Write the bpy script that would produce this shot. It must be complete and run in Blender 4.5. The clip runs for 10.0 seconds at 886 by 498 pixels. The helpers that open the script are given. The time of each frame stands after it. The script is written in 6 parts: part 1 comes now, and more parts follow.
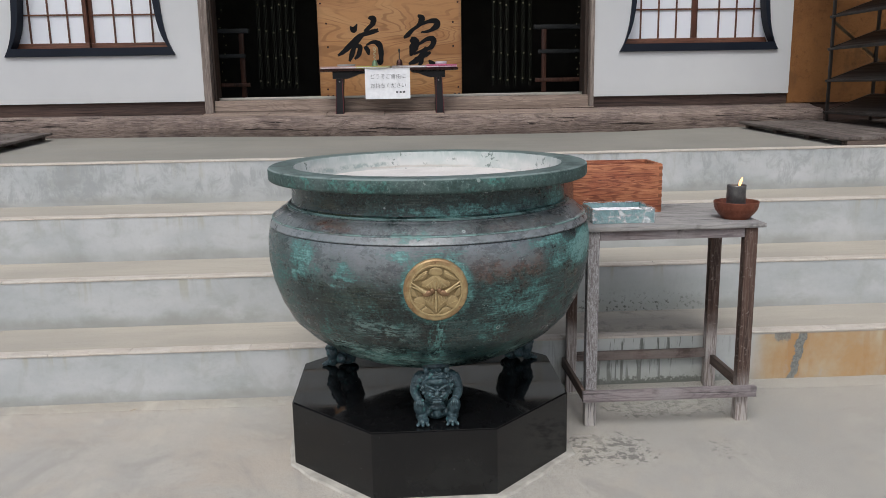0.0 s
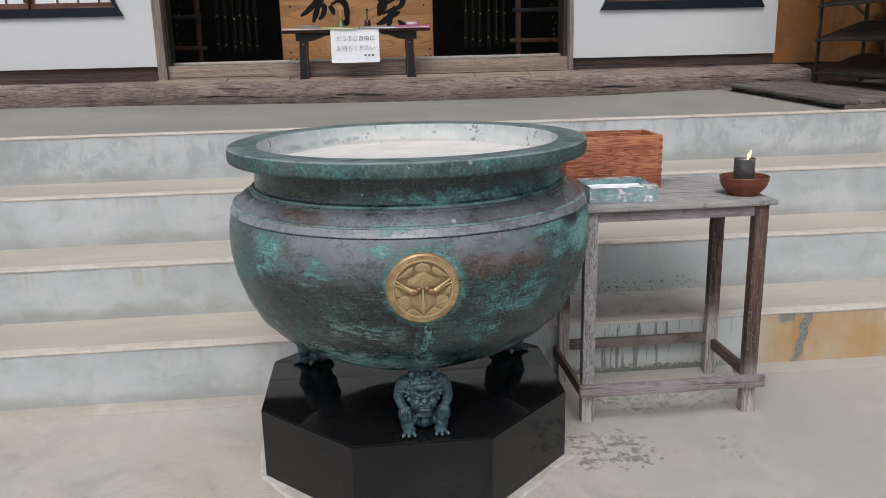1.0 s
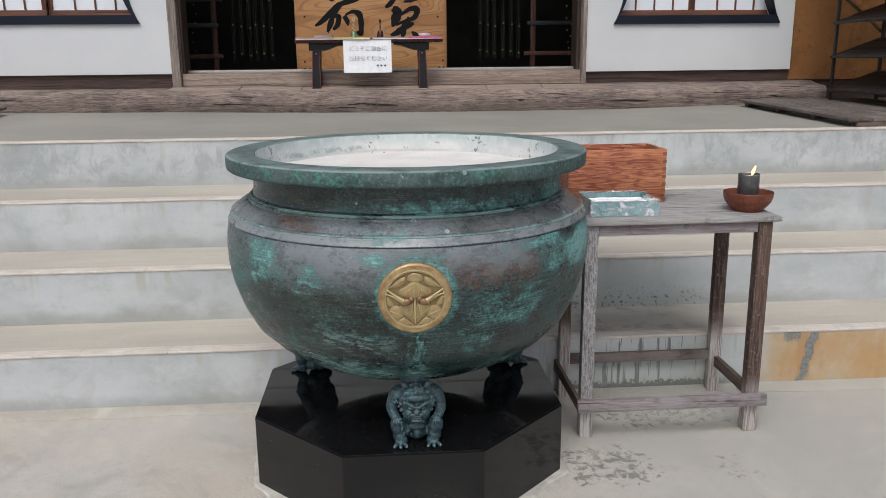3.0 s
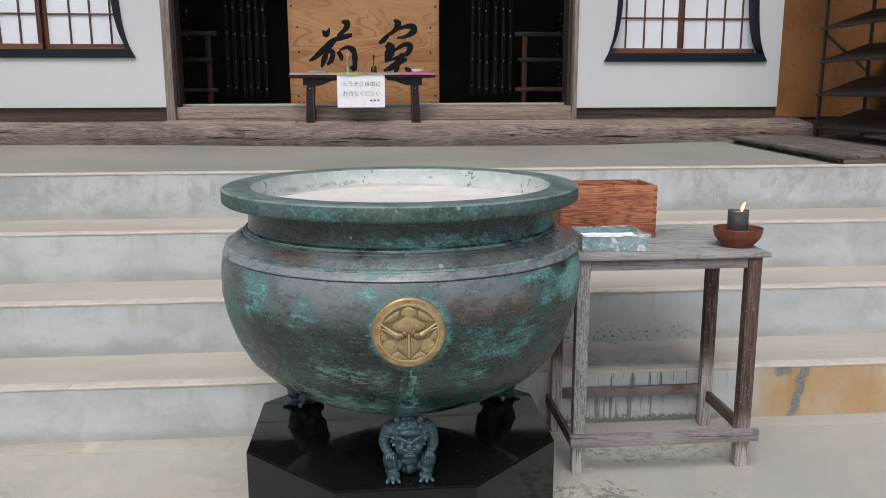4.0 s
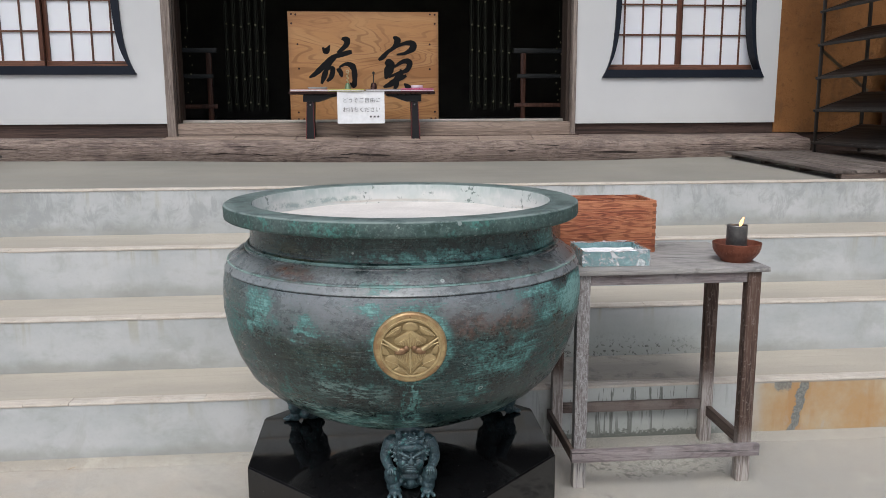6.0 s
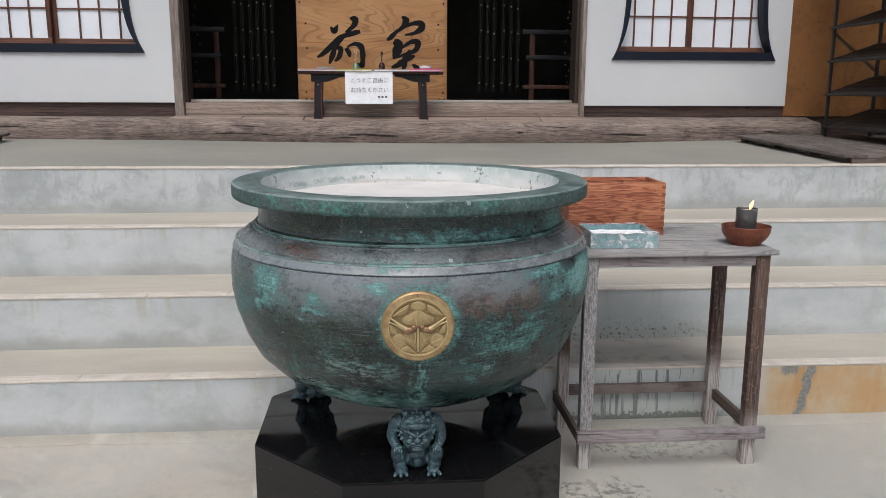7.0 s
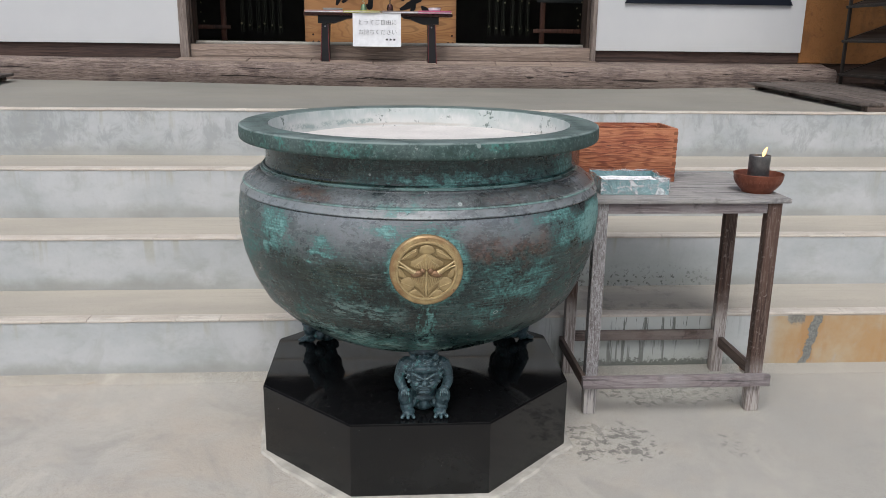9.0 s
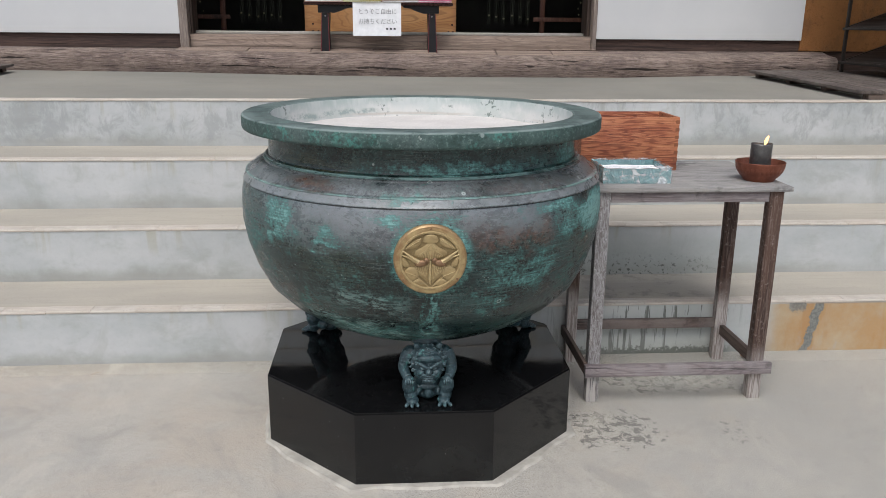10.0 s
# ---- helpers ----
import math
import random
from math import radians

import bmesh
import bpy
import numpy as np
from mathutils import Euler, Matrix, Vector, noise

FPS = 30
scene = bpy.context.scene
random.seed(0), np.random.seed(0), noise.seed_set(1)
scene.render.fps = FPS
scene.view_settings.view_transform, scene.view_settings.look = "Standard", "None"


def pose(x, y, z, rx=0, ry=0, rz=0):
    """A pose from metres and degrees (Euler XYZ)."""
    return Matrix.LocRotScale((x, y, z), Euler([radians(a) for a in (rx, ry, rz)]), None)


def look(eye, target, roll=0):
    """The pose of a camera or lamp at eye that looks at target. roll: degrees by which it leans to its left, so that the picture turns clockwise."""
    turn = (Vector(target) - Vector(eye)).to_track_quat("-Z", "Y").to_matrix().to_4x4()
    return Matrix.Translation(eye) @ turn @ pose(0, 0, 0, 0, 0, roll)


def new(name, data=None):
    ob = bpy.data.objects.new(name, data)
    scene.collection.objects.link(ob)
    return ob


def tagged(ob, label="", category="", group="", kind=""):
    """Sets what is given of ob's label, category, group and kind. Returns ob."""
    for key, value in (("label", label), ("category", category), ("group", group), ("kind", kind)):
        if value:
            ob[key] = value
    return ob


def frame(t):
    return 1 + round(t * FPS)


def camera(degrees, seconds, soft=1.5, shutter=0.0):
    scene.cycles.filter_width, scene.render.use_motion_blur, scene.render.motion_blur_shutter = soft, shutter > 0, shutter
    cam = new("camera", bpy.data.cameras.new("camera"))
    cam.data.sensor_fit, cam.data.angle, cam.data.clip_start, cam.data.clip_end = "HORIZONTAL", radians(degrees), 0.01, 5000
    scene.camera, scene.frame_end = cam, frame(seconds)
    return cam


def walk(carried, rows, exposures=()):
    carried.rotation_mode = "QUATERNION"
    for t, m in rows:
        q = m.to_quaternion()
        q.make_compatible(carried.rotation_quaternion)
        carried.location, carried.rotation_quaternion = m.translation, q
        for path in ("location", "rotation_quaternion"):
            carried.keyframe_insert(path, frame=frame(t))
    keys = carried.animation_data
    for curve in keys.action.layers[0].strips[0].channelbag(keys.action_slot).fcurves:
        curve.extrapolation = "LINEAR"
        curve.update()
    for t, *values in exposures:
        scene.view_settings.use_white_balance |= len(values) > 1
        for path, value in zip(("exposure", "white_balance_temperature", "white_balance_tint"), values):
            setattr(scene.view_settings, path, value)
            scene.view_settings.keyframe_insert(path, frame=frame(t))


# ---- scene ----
cam = camera(57.9, 10.0, 0.7)
PATH = [
    (0, (0.212, 0.328, 1.145), (0.312, 2.285, 0.748), -1.0),
    (0.5, (0.191, 0.505, 1.15), (0.285, 2.45, 0.697), -1.6),
    (1, (0.181, 0.601, 1.163), (0.36, 2.531, 0.67), -1.4),
    (1.5, (0.209, 0.627, 1.152), (0.352, 2.553, 0.633), -1.5),
    (2, (0.231, 0.639, 1.154), (0.365, 2.562, 0.62), -1.0),
    (2.5, (0.239, 0.629, 1.157), (0.369, 2.555, 0.633), -0.8),
    (3, (0.237, 0.603, 1.157), (0.373, 2.543, 0.693), -0.6),
    (4.5, (0.227, 0.589, 1.167), (0.4, 2.549, 0.806), -0.3),
    (5, (0.228, 0.584, 1.167), (0.407, 2.546, 0.825), -0.6),
    (6.5, (0.218, 0.58, 1.164), (0.374, 2.541, 0.805), 0.0),
    (7, (0.216, 0.583, 1.158), (0.366, 2.539, 0.769), 0.2),
    (7.5, (0.216, 0.584, 1.149), (0.361, 2.529, 0.704), 0.3),
    (8, (0.214, 0.589, 1.146), (0.352, 2.526, 0.664), 0.3),
    (8.5, (0.213, 0.591, 1.147), (0.346, 2.523, 0.645), 0.6),
    (9, (0.21, 0.594, 1.146), (0.344, 2.522, 0.63), 0.7),
    (9.5, (0.203, 0.592, 1.145), (0.339, 2.515, 0.613), 0.6),
    (10, (0.2, 0.588, 1.147), (0.335, 2.509, 0.606), 0.5),
]
walk(cam, [(t, look(eye, target, roll)) for t, eye, target, roll in PATH],
     [(0.0, 0.06), (0.5, 0.10), (1.0, 0.14), (2.0, 0.2), (3.0, 0.21), (5.0, 0.19), (10.0, 0.2)])

# ---- world, sun, exposure ----
world = bpy.data.worlds.new("world")
scene.world = world
world.use_nodes = True
wn = world.node_tree
wn.nodes.clear()
sky = wn.nodes.new("ShaderNodeTexSky")
sky.sky_type, sky.sun_disc = "NISHITA", False
sky.sun_elevation, sky.sun_rotation = radians(58), radians(195)
sky.air_density, sky.dust_density = 1.0, 4.0
soft_sky = wn.nodes.new("ShaderNodeHueSaturation")
soft_sky.inputs["Saturation"].default_value = 0.7
bg = wn.nodes.new("ShaderNodeBackground")
bg.inputs["Strength"].default_value = 0.15
wout = wn.nodes.new("ShaderNodeOutputWorld")
wn.links.new(sky.outputs[0], soft_sky.inputs["Color"])
wn.links.new(soft_sky.outputs[0], bg.inputs["Color"])
wn.links.new(bg.outputs[0], wout.inputs["Surface"])
sun = new("sun", bpy.data.lights.new("sun", "SUN"))
sun.data.energy, sun.data.angle, sun.data.color = 1.2, radians(35), (0.88, 0.965, 1.0)
# high, behind the approach
sun.matrix_world = look((-1.2, -4.5, 8.0), (0, 0, 0))

# ---- material tools ----


class Nodes:
    """A small node-tree writer."""

    def __init__(self, name):
        self.m = bpy.data.materials.new(name)
        self.m.use_nodes = True
        self.t = self.m.node_tree
        self.t.nodes.clear()
        self.out = self.add("ShaderNodeOutputMaterial")
        self.b = self.add("ShaderNodeBsdfPrincipled")
        self.link(self.b.outputs[0], self.out.inputs["Surface"])

    def add(self, kind):
        return self.t.nodes.new(kind)

    def link(self, a, b):
        self.t.links.new(a, b)

    def put(self, sock, v):
        if hasattr(v, "is_linked"):
            self.link(v, sock)
        elif isinstance(v, tuple) and len(v) == 3 and sock.type == "RGBA":
            sock.default_value = (*v, 1)
        else:
            sock.default_value = v

    def obj(self, stretch=None, shift=None):
        v = self.add("ShaderNodeTexCoord").outputs["Object"]
        return self.mapped(v, stretch, shift)

    def pos(self, stretch=None, shift=None):
        v = self.add("ShaderNodeNewGeometry").outputs["Position"]
        return self.mapped(v, stretch, shift)

    def mapped(self, v, stretch=None, shift=None):
        if stretch is None and shift is None:
            return v
        n = self.add("ShaderNodeMapping")
        self.link(v, n.inputs["Vector"])
        if stretch:
            n.inputs["Scale"].default_value = stretch
        if shift is not None:
            self.put(n.inputs["Location"], shift)
        return n.outputs[0]

    def rand(self):
        return self.add("ShaderNodeObjectInfo").outputs["Random"]

    def xyz(self, v):
        n = self.add("ShaderNodeSeparateXYZ")
        self.link(v, n.inputs[0])
        return n.outputs

    def noise(self, v, scale, detail=4.0, rough=0.55, warp=0.0):
        n = self.add("ShaderNodeTexNoise")
        self.link(v, n.inputs["Vector"])
        for k, x in (("Scale", scale), ("Detail", detail), ("Roughness", rough), ("Distortion", warp)):
            n.inputs[k].default_value = x
        return n.outputs[0]

    def voronoi(self, v, scale, feature="F1"):
        n = self.add("ShaderNodeTexVoronoi")
        n.feature = feature
        self.link(v, n.inputs["Vector"])
        n.inputs["Scale"].default_value = scale
        return n.outputs["Distance"]

    def wave(self, v, scale, warp=4.0, detail=3.0, dscale=1.0, axis="X"):
        n = self.add("ShaderNodeTexWave")
        n.bands_direction = axis
        self.link(v, n.inputs["Vector"])
        for k, x in (("Scale", scale), ("Distortion", warp), ("Detail", detail), ("Detail Scale", dscale)):
            n.inputs[k].default_value = x
        return n.outputs["Fac"]

    def ramp(self, f, a, b, lo=0.0, hi=1.0):
        n = self.add("ShaderNodeMapRange")
        n.interpolation_type = "SMOOTHSTEP"
        self.put(n.inputs["Value"], f)
        n.inputs["From Min"].default_value, n.inputs["From Max"].default_value = a, b
        n.inputs["To Min"].default_value, n.inputs["To Max"].default_value = lo, hi
        return n.outputs[0]

    def op(self, kind, a, b=0.0):
        n = self.add("ShaderNodeMath")
        n.operation = kind
        self.put(n.inputs[0], a)
        self.put(n.inputs[1], b)
        return n.outputs[0]

    def mul(self, *fs):
        out = fs[0]
        for f in fs[1:]:
            out = self.op("MULTIPLY", out, f)
        return out

    def mix(self, f, a, b, blend="MIX"):
        n = self.add("ShaderNodeMix")
        n.data_type, n.blend_type = "RGBA", blend
        self.put(n.inputs["Factor"], f)
        self.put(n.inputs[6], a)
        self.put(n.inputs[7], b)
        return n.outputs[2]

    def bump(self, h, strength=0.3, dist=0.01):
        n = self.add("ShaderNodeBump")
        n.inputs["Strength"].default_value, n.inputs["Distance"].default_value = strength, dist
        self.put(n.inputs["Height"], h)
        self.link(n.outputs[0], self.b.inputs["Normal"])

    def done(self, color, rough=0.6, metal=0.0, spec=0.5):
        self.put(self.b.inputs["Base Color"], color)
        self.put(self.b.inputs["Roughness"], rough)
        self.put(self.b.inputs["Metallic"], metal)
        self.b.inputs["Specular IOR Level"].default_value = spec
        return self.m


def plain(name, c1, c2, scale=8.0, rough=0.6, metal=0.0, bump=0.15, bscale=60.0, spec=0.5):
    n = Nodes(name)
    v = n.obj()
    f = n.ramp(n.noise(v, scale, 5), 0.3, 0.7)
    fine = n.noise(v, bscale, 3)
    col = n.mix(n.ramp(fine, 0.25, 0.75, 0.0, 0.25), n.mix(f, c1, c2), tuple(x * 0.6 for x in c1))
    n.bump(fine, bump, 0.004)
    return n.done(col, n.ramp(f, 0, 1, rough - 0.06, rough + 0.08), metal, spec)


def wood(name, c1, c2, axis="X", rough=0.75, rings=9.0, grain=55.0, bump=0.35, worn=None, by_piece=False, spec=0.35):
    """Wood with its grain along one axis of the object."""
    n = Nodes(name)
    st = {"X": (0.035, 1, 1), "Y": (1, 0.035, 1), "Z": (1, 1, 0.035)}[axis]
    v0 = n.obj()
    if by_piece:
        sh = n.add("ShaderNodeCombineXYZ")
        r = n.rand()
        for k in range(3):
            n.put(sh.inputs[k], n.op("MULTIPLY", r, 7.0 + 3 * k))
        v0 = n.mapped(v0, None, sh.outputs[0])
    v = n.mapped(v0, st)
    lines = n.noise(v, grain, 5, 0.65)
    rng = n.noise(v, rings, 3, 0.5, 1.2)
    blot = n.noise(v0, 5.0, 4)
    col = n.mix(n.ramp(rng, 0.32, 0.68), c1, c2)
    col = n.mix(n.ramp(lines, 0.47, 0.61, 0.0, 0.65), col, tuple(x * 0.4 for x in c1))
    fine = n.noise(v, grain * 2.0, 4, 0.6)
    col = n.mix(n.ramp(fine, 0.5, 0.64, 0.0, 0.5), col, tuple(min(1, x * 1.6) for x in c1))
    crack = n.ramp(n.noise(n.mapped(v, (0.5, 0.5, 0.5) if axis == "Z" else (1, 1, 1)), grain * 0.4, 3, 0.5, 0.6), 0.64, 0.67)
    col = n.mix(n.mul(crack, 0.75), col, tuple(x * 0.18 for x in c1))
    figure = n.op("SINE", n.mul(n.noise(n.mapped(v0, {"X": (0.12, 1, 1), "Y": (1, 0.12, 1), "Z": (1, 1, 0.12)}[axis]), 8.0, 3, 0.5, 0.4), 120.0))
    col = n.mix(n.ramp(figure, 0.55, 0.95, 0.0, 0.3), col, tuple(x * 0.42 for x in c2))
    if worn:
        col = n.mix(n.ramp(blot, 0.5, 0.64, 0.0, 0.7), col, worn)
        col = n.mix(n.ramp(n.noise(v0, 8.0, 5, 0.65), 0.56, 0.64, 0.0, 0.55), col, tuple(x * 0.35 for x in c2))
    col = n.mix(n.ramp(n.noise(v0, 240.0, 3, 0.7), 0.55, 0.66, 0.0, 0.35), col, tuple(x * 0.45 for x in c1))
    if by_piece:
        col = n.mix(n.op("MULTIPLY", n.rand(), 0.35), col, tuple(x * 0.5 for x in c2))
    n.bump(n.op("SUBTRACT", lines, n.mul(crack, 0.6)), bump, 0.005)
    return n.done(col, n.ramp(lines, 0.3, 0.7, rough - 0.1, rough + 0.1), 0.0, spec)


# ---- materials ----
def make_ground():
    n = Nodes("swept_concrete")
    v = n.pos()
    x, y, z = n.xyz(v)
    big = n.noise(v, 1.1, 5, 0.6)
    mid = n.noise(v, 6.0, 5, 0.65)
    grit = n.noise(v, 260.0, 2, 0.5)
    col = n.mix(n.ramp(big, 0.3, 0.7), (0.46, 0.425, 0.37), (0.375, 0.36, 0.335))
    warm = n.mul(n.ramp(n.noise(n.mapped(v, (0.8, 1.3, 1)), 2.0, 6, 0.65, 0.5), 0.44, 0.60), n.ramp(x, 0.9, -0.3))
    col = n.mix(n.mul(warm, 0.6), col, (0.455, 0.385, 0.315))
    col = n.mix(n.ramp(n.noise(v, 3.1, 6, 0.7, 0.4), 0.53, 0.62, 0, 0.4), col, (0.50, 0.465, 0.41))
    col = n.mix(n.ramp(mid, 0.48, 0.66, 0, 0.55), col, (0.46, 0.405, 0.34))
    col = n.mix(n.ramp(n.noise(v, 38.0, 6, 0.75), 0.52, 0.68, 0, 0.45), col, (0.25, 0.235, 0.215))
    col = n.mix(n.ramp(n.noise(v, 2.4, 6, 0.7, 0.6), 0.58, 0.72, 0, 0.4), col, (0.27, 0.26, 0.25))
    col = n.mix(n.ramp(grit, 0.45, 0.32, 0, 0.7), col, (0.17, 0.155, 0.14))
    col = n.mix(n.ramp(grit, 0.58, 0.70, 0, 0.6), col, (0.62, 0.58, 0.52))
    # flaking dark crust below and before the stand
    zone_a = n.mul(n.ramp(x, 0.86, 1.0), n.ramp(x, 1.5, 1.2), n.ramp(y, 2.88, 2.94), n.ramp(y, 3.1, 3.02))
    zone_b = n.mul(n.ramp(x, 0.68, 0.76), n.ramp(x, 1.06, 0.92), n.ramp(y, 2.52, 2.62), n.ramp(y, 2.84, 2.74))
    zone_c = n.mul(n.ramp(x, 1.12, 1.18), n.ramp(x, 1.32, 1.24), n.ramp(y, 2.5, 2.62), n.ramp(y, 2.78, 2.7), 0.55)
    zone = n.op("MAXIMUM", n.op("MAXIMUM", zone_a, zone_b), zone_c)
    flake2 = n.ramp(n.op("ADD", n.noise(v, 33.0, 6, 0.74, 0.3), n.mul(zone, 0.115)), 0.62, 0.645)
    col = n.mix(n.mul(flake2, n.ramp(zone, 0.05, 0.4), 0.88), col, (0.115, 0.110, 0.098))
    # darker, greener damp along the foot of the steps
    damp = n.mul(n.ramp(n.op("ADD", y, n.mul(n.noise(v, 5.0, 4), 0.08)), 3.15, 3.26), 0.45)
    col = n.mix(damp, col, (0.22, 0.21, 0.17))
    col = n.mix(n.ramp(n.noise(v, 110.0, 3, 0.7), 0.56, 0.66, 0, 0.4), col, (0.22, 0.205, 0.185))
    h = n.op("ADD", n.mul(grit, 0.5), n.mul(mid, 1.0))
    scour = n.noise(n.mapped(v, (1.2, 0.8, 1), (4, 9, 0)), 3.0, 7, 0.72, 0.7)
    col = n.mix(n.ramp(scour, 0.52, 0.66, 0, 0.5), col, (0.285, 0.272, 0.248))
    col = n.mix(n.ramp(scour, 0.48, 0.34, 0, 0.5), col, (0.53, 0.490, 0.42))
    # the dimmer right side of the court is put into the colour
    col = n.mix(n.mul(n.ramp(n.op("ADD", x, n.mul(n.op("SUBTRACT", big, 0.5), 1.4)), 0.5, 1.5), 0.5), col, (0.325, 0.310, 0.280))
    sand = n.noise(v, 520.0, 2, 0.6)
    col = n.mix(n.ramp(sand, 0.54, 0.66, 0, 0.65), col, (0.150, 0.142, 0.128))
    col = n.mix(n.ramp(sand, 0.44, 0.34, 0, 0.55), col, (0.62, 0.59, 0.535))
    chip = n.mul(n.ramp(n.voronoi(v, 120.0), 0.26, 0.16), n.ramp(n.noise(v, 3.5, 5, 0.65), 0.44, 0.62, 0.15, 1.0), n.ramp(n.noise(v, 60.0, 3), 0.46, 0.54), 0.7)
    col = n.mix(chip, col, (0.13, 0.12, 0.105))
    n.bump(n.op("ADD", h, n.mul(sand, 0.4)), 0.45, 0.004)
    return n.done(col, n.ramp(mid, 0.3, 0.7, 0.78, 0.95), 0.0, 0.3)


def make_tread():
    n = Nodes("tread_mortar")
    v = n.pos()
    big = n.noise(n.mapped(v, (0.6, 2.0, 1)), 2.0, 5, 0.6)
    grit = n.noise(v, 220.0, 2)
    streak = n.noise(n.mapped(v, (0.5, 9, 1)), 5.0, 5, 0.6)
    col = n.mix(n.ramp(big, 0.3, 0.7), (0.425, 0.385, 0.325), (0.355, 0.325, 0.28))
    col = n.mix(n.ramp(streak, 0.5, 0.72, 0, 0.5), col, (0.33, 0.305, 0.27))
    col = n.mix(n.ramp(grit, 0.45, 0.3, 0, 0.4), col, (0.25, 0.23, 0.2))
    x, y, z = n.xyz(v)
    st = n.mul(n.ramp(n.noise(v, 9.0, 5, 0.7), 0.5, 0.62), n.ramp(x, 0.8, 1.0), n.ramp(x, 1.45, 1.25), n.ramp(z, 0.3, 0.25), 0.45)
    col = n.mix(st, col, (0.16, 0.155, 0.145))
    n.bump(grit, 0.25, 0.003)
    return n.done(col, 0.88, 0.0, 0.3)


def make_platform():
    n = Nodes("platform_mortar")
    v = n.pos()
    big = n.noise(v, 1.5, 5, 0.6)
    streak = n.noise(n.mapped(v, (0.25, 3, 1)), 4.0, 5, 0.65)
    grit = n.noise(v, 220.0, 2)
    col = n.mix(n.ramp(big, 0.3, 0.7), (0.278, 0.260, 0.228), (0.225, 0.214, 0.192))
    col = n.mix(n.ramp(streak, 0.45, 0.7, 0, 0.5), col, (0.26, 0.255, 0.235))
    col = n.mix(n.ramp(grit, 0.45, 0.3, 0, 0.4), col, (0.2, 0.19, 0.17))
    n.bump(grit, 0.25, 0.003)
    return n.done(col, 0.85, 0.0, 0.3)


def make_riser():
    n = Nodes("riser_plaster")
    v = n.pos()
    x, y, z = n.xyz(v)
    big = n.noise(n.mapped(v, (1, 1, 1.6)), 2.6, 5, 0.6)
    col = n.mix(n.ramp(big, 0.3, 0.7), (0.50, 0.51, 0.515), (0.385, 0.405, 0.41))
    # greenish-grey blotches
    blot = n.noise(n.mapped(v, (1, 1, 1.5)), 5.5, 6, 0.65, 0.3)
    col = n.mix(n.ramp(blot, 0.5, 0.7, 0, 0.55), col, (0.33, 0.345, 0.325))
    # height above the tread below
    hz = n.op("DIVIDE", n.op("MODULO", z, 0.207), 0.207)
    hn = n.op("ADD", hz, n.mul(n.op("SUBTRACT", n.noise(v, 7.0, 5, 0.65), 0.5), 0.55))
    low = n.ramp(hn, 0.34, 0.08)
    col = n.mix(n.mul(low, n.ramp(n.noise(n.mapped(v, (1, 1, 0.3), (2, 0, 7)), 2.2, 5, 0.6), 0.36, 0.6, 0.35, 1.0), 0.75), col, (0.285, 0.285, 0.262))
    # run-off streaks below the nosing
    drip = n.noise(n.mapped(v, (1, 1, 0.07)), 16.0, 4, 0.6)
    col = n.mix(n.mul(n.ramp(drip, 0.55, 0.68), n.ramp(n.op("ADD", hz, n.mul(n.op("SUBTRACT", n.noise(v, 9.0, 4), 0.5), 0.8)), 0.45, 1.0), 0.6), col, (0.36, 0.335, 0.25))
    # the grey mottling of the top riser
    top = n.ramp(z, 0.63, 0.66)
    mott = n.ramp(n.op("ADD", n.noise(n.mapped(v, (1, 1, 0.6)), 12.0, 7, 0.75, 0.5), n.mul(n.op("SUBTRACT", n.noise(v, 2.3, 3), 0.5), 0.3)), 0.46, 0.62)
    col = n.mix(n.mul(top, mott, 0.55), col, (0.27, 0.28, 0.28))
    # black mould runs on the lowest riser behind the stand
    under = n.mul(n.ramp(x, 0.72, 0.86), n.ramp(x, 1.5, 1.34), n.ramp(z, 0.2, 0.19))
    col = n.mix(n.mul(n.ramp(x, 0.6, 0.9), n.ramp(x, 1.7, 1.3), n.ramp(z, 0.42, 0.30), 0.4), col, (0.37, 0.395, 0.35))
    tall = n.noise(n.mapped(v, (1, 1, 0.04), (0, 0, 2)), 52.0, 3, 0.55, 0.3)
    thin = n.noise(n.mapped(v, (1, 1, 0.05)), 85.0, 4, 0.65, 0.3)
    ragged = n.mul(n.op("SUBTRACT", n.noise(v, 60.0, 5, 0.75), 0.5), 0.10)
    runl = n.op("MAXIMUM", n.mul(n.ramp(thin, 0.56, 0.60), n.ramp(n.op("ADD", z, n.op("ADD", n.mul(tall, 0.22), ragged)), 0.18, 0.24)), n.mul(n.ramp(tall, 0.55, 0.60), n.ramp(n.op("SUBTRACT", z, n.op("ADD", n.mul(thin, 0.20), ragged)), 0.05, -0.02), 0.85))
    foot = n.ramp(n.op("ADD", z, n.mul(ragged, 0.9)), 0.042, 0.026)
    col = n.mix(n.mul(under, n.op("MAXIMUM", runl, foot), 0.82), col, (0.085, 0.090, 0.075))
    # dark specks low on the second riser
    z2 = n.mul(n.ramp(x, 0.72, 0.9), n.ramp(x, 1.55, 1.3), n.ramp(z, 0.207, 0.215), n.ramp(z, 0.32, 0.23))
    sp = n.ramp(n.noise(v, 62.0, 4, 0.7), 0.56, 0.6)
    col = n.mix(n.mul(z2, sp, 0.85), col, (0.09, 0.09, 0.08))
    # the ochre-painted end of the lowest riser
    edge = n.op("ADD", x, n.mul(n.op("SUBTRACT", n.noise(n.mapped(v, (1, 1, 0.3)), 8.0, 4), 0.5), 0.14))
    och = n.mul(n.ramp(edge, 1.50, 1.62), n.ramp(z, 0.2, 0.19))
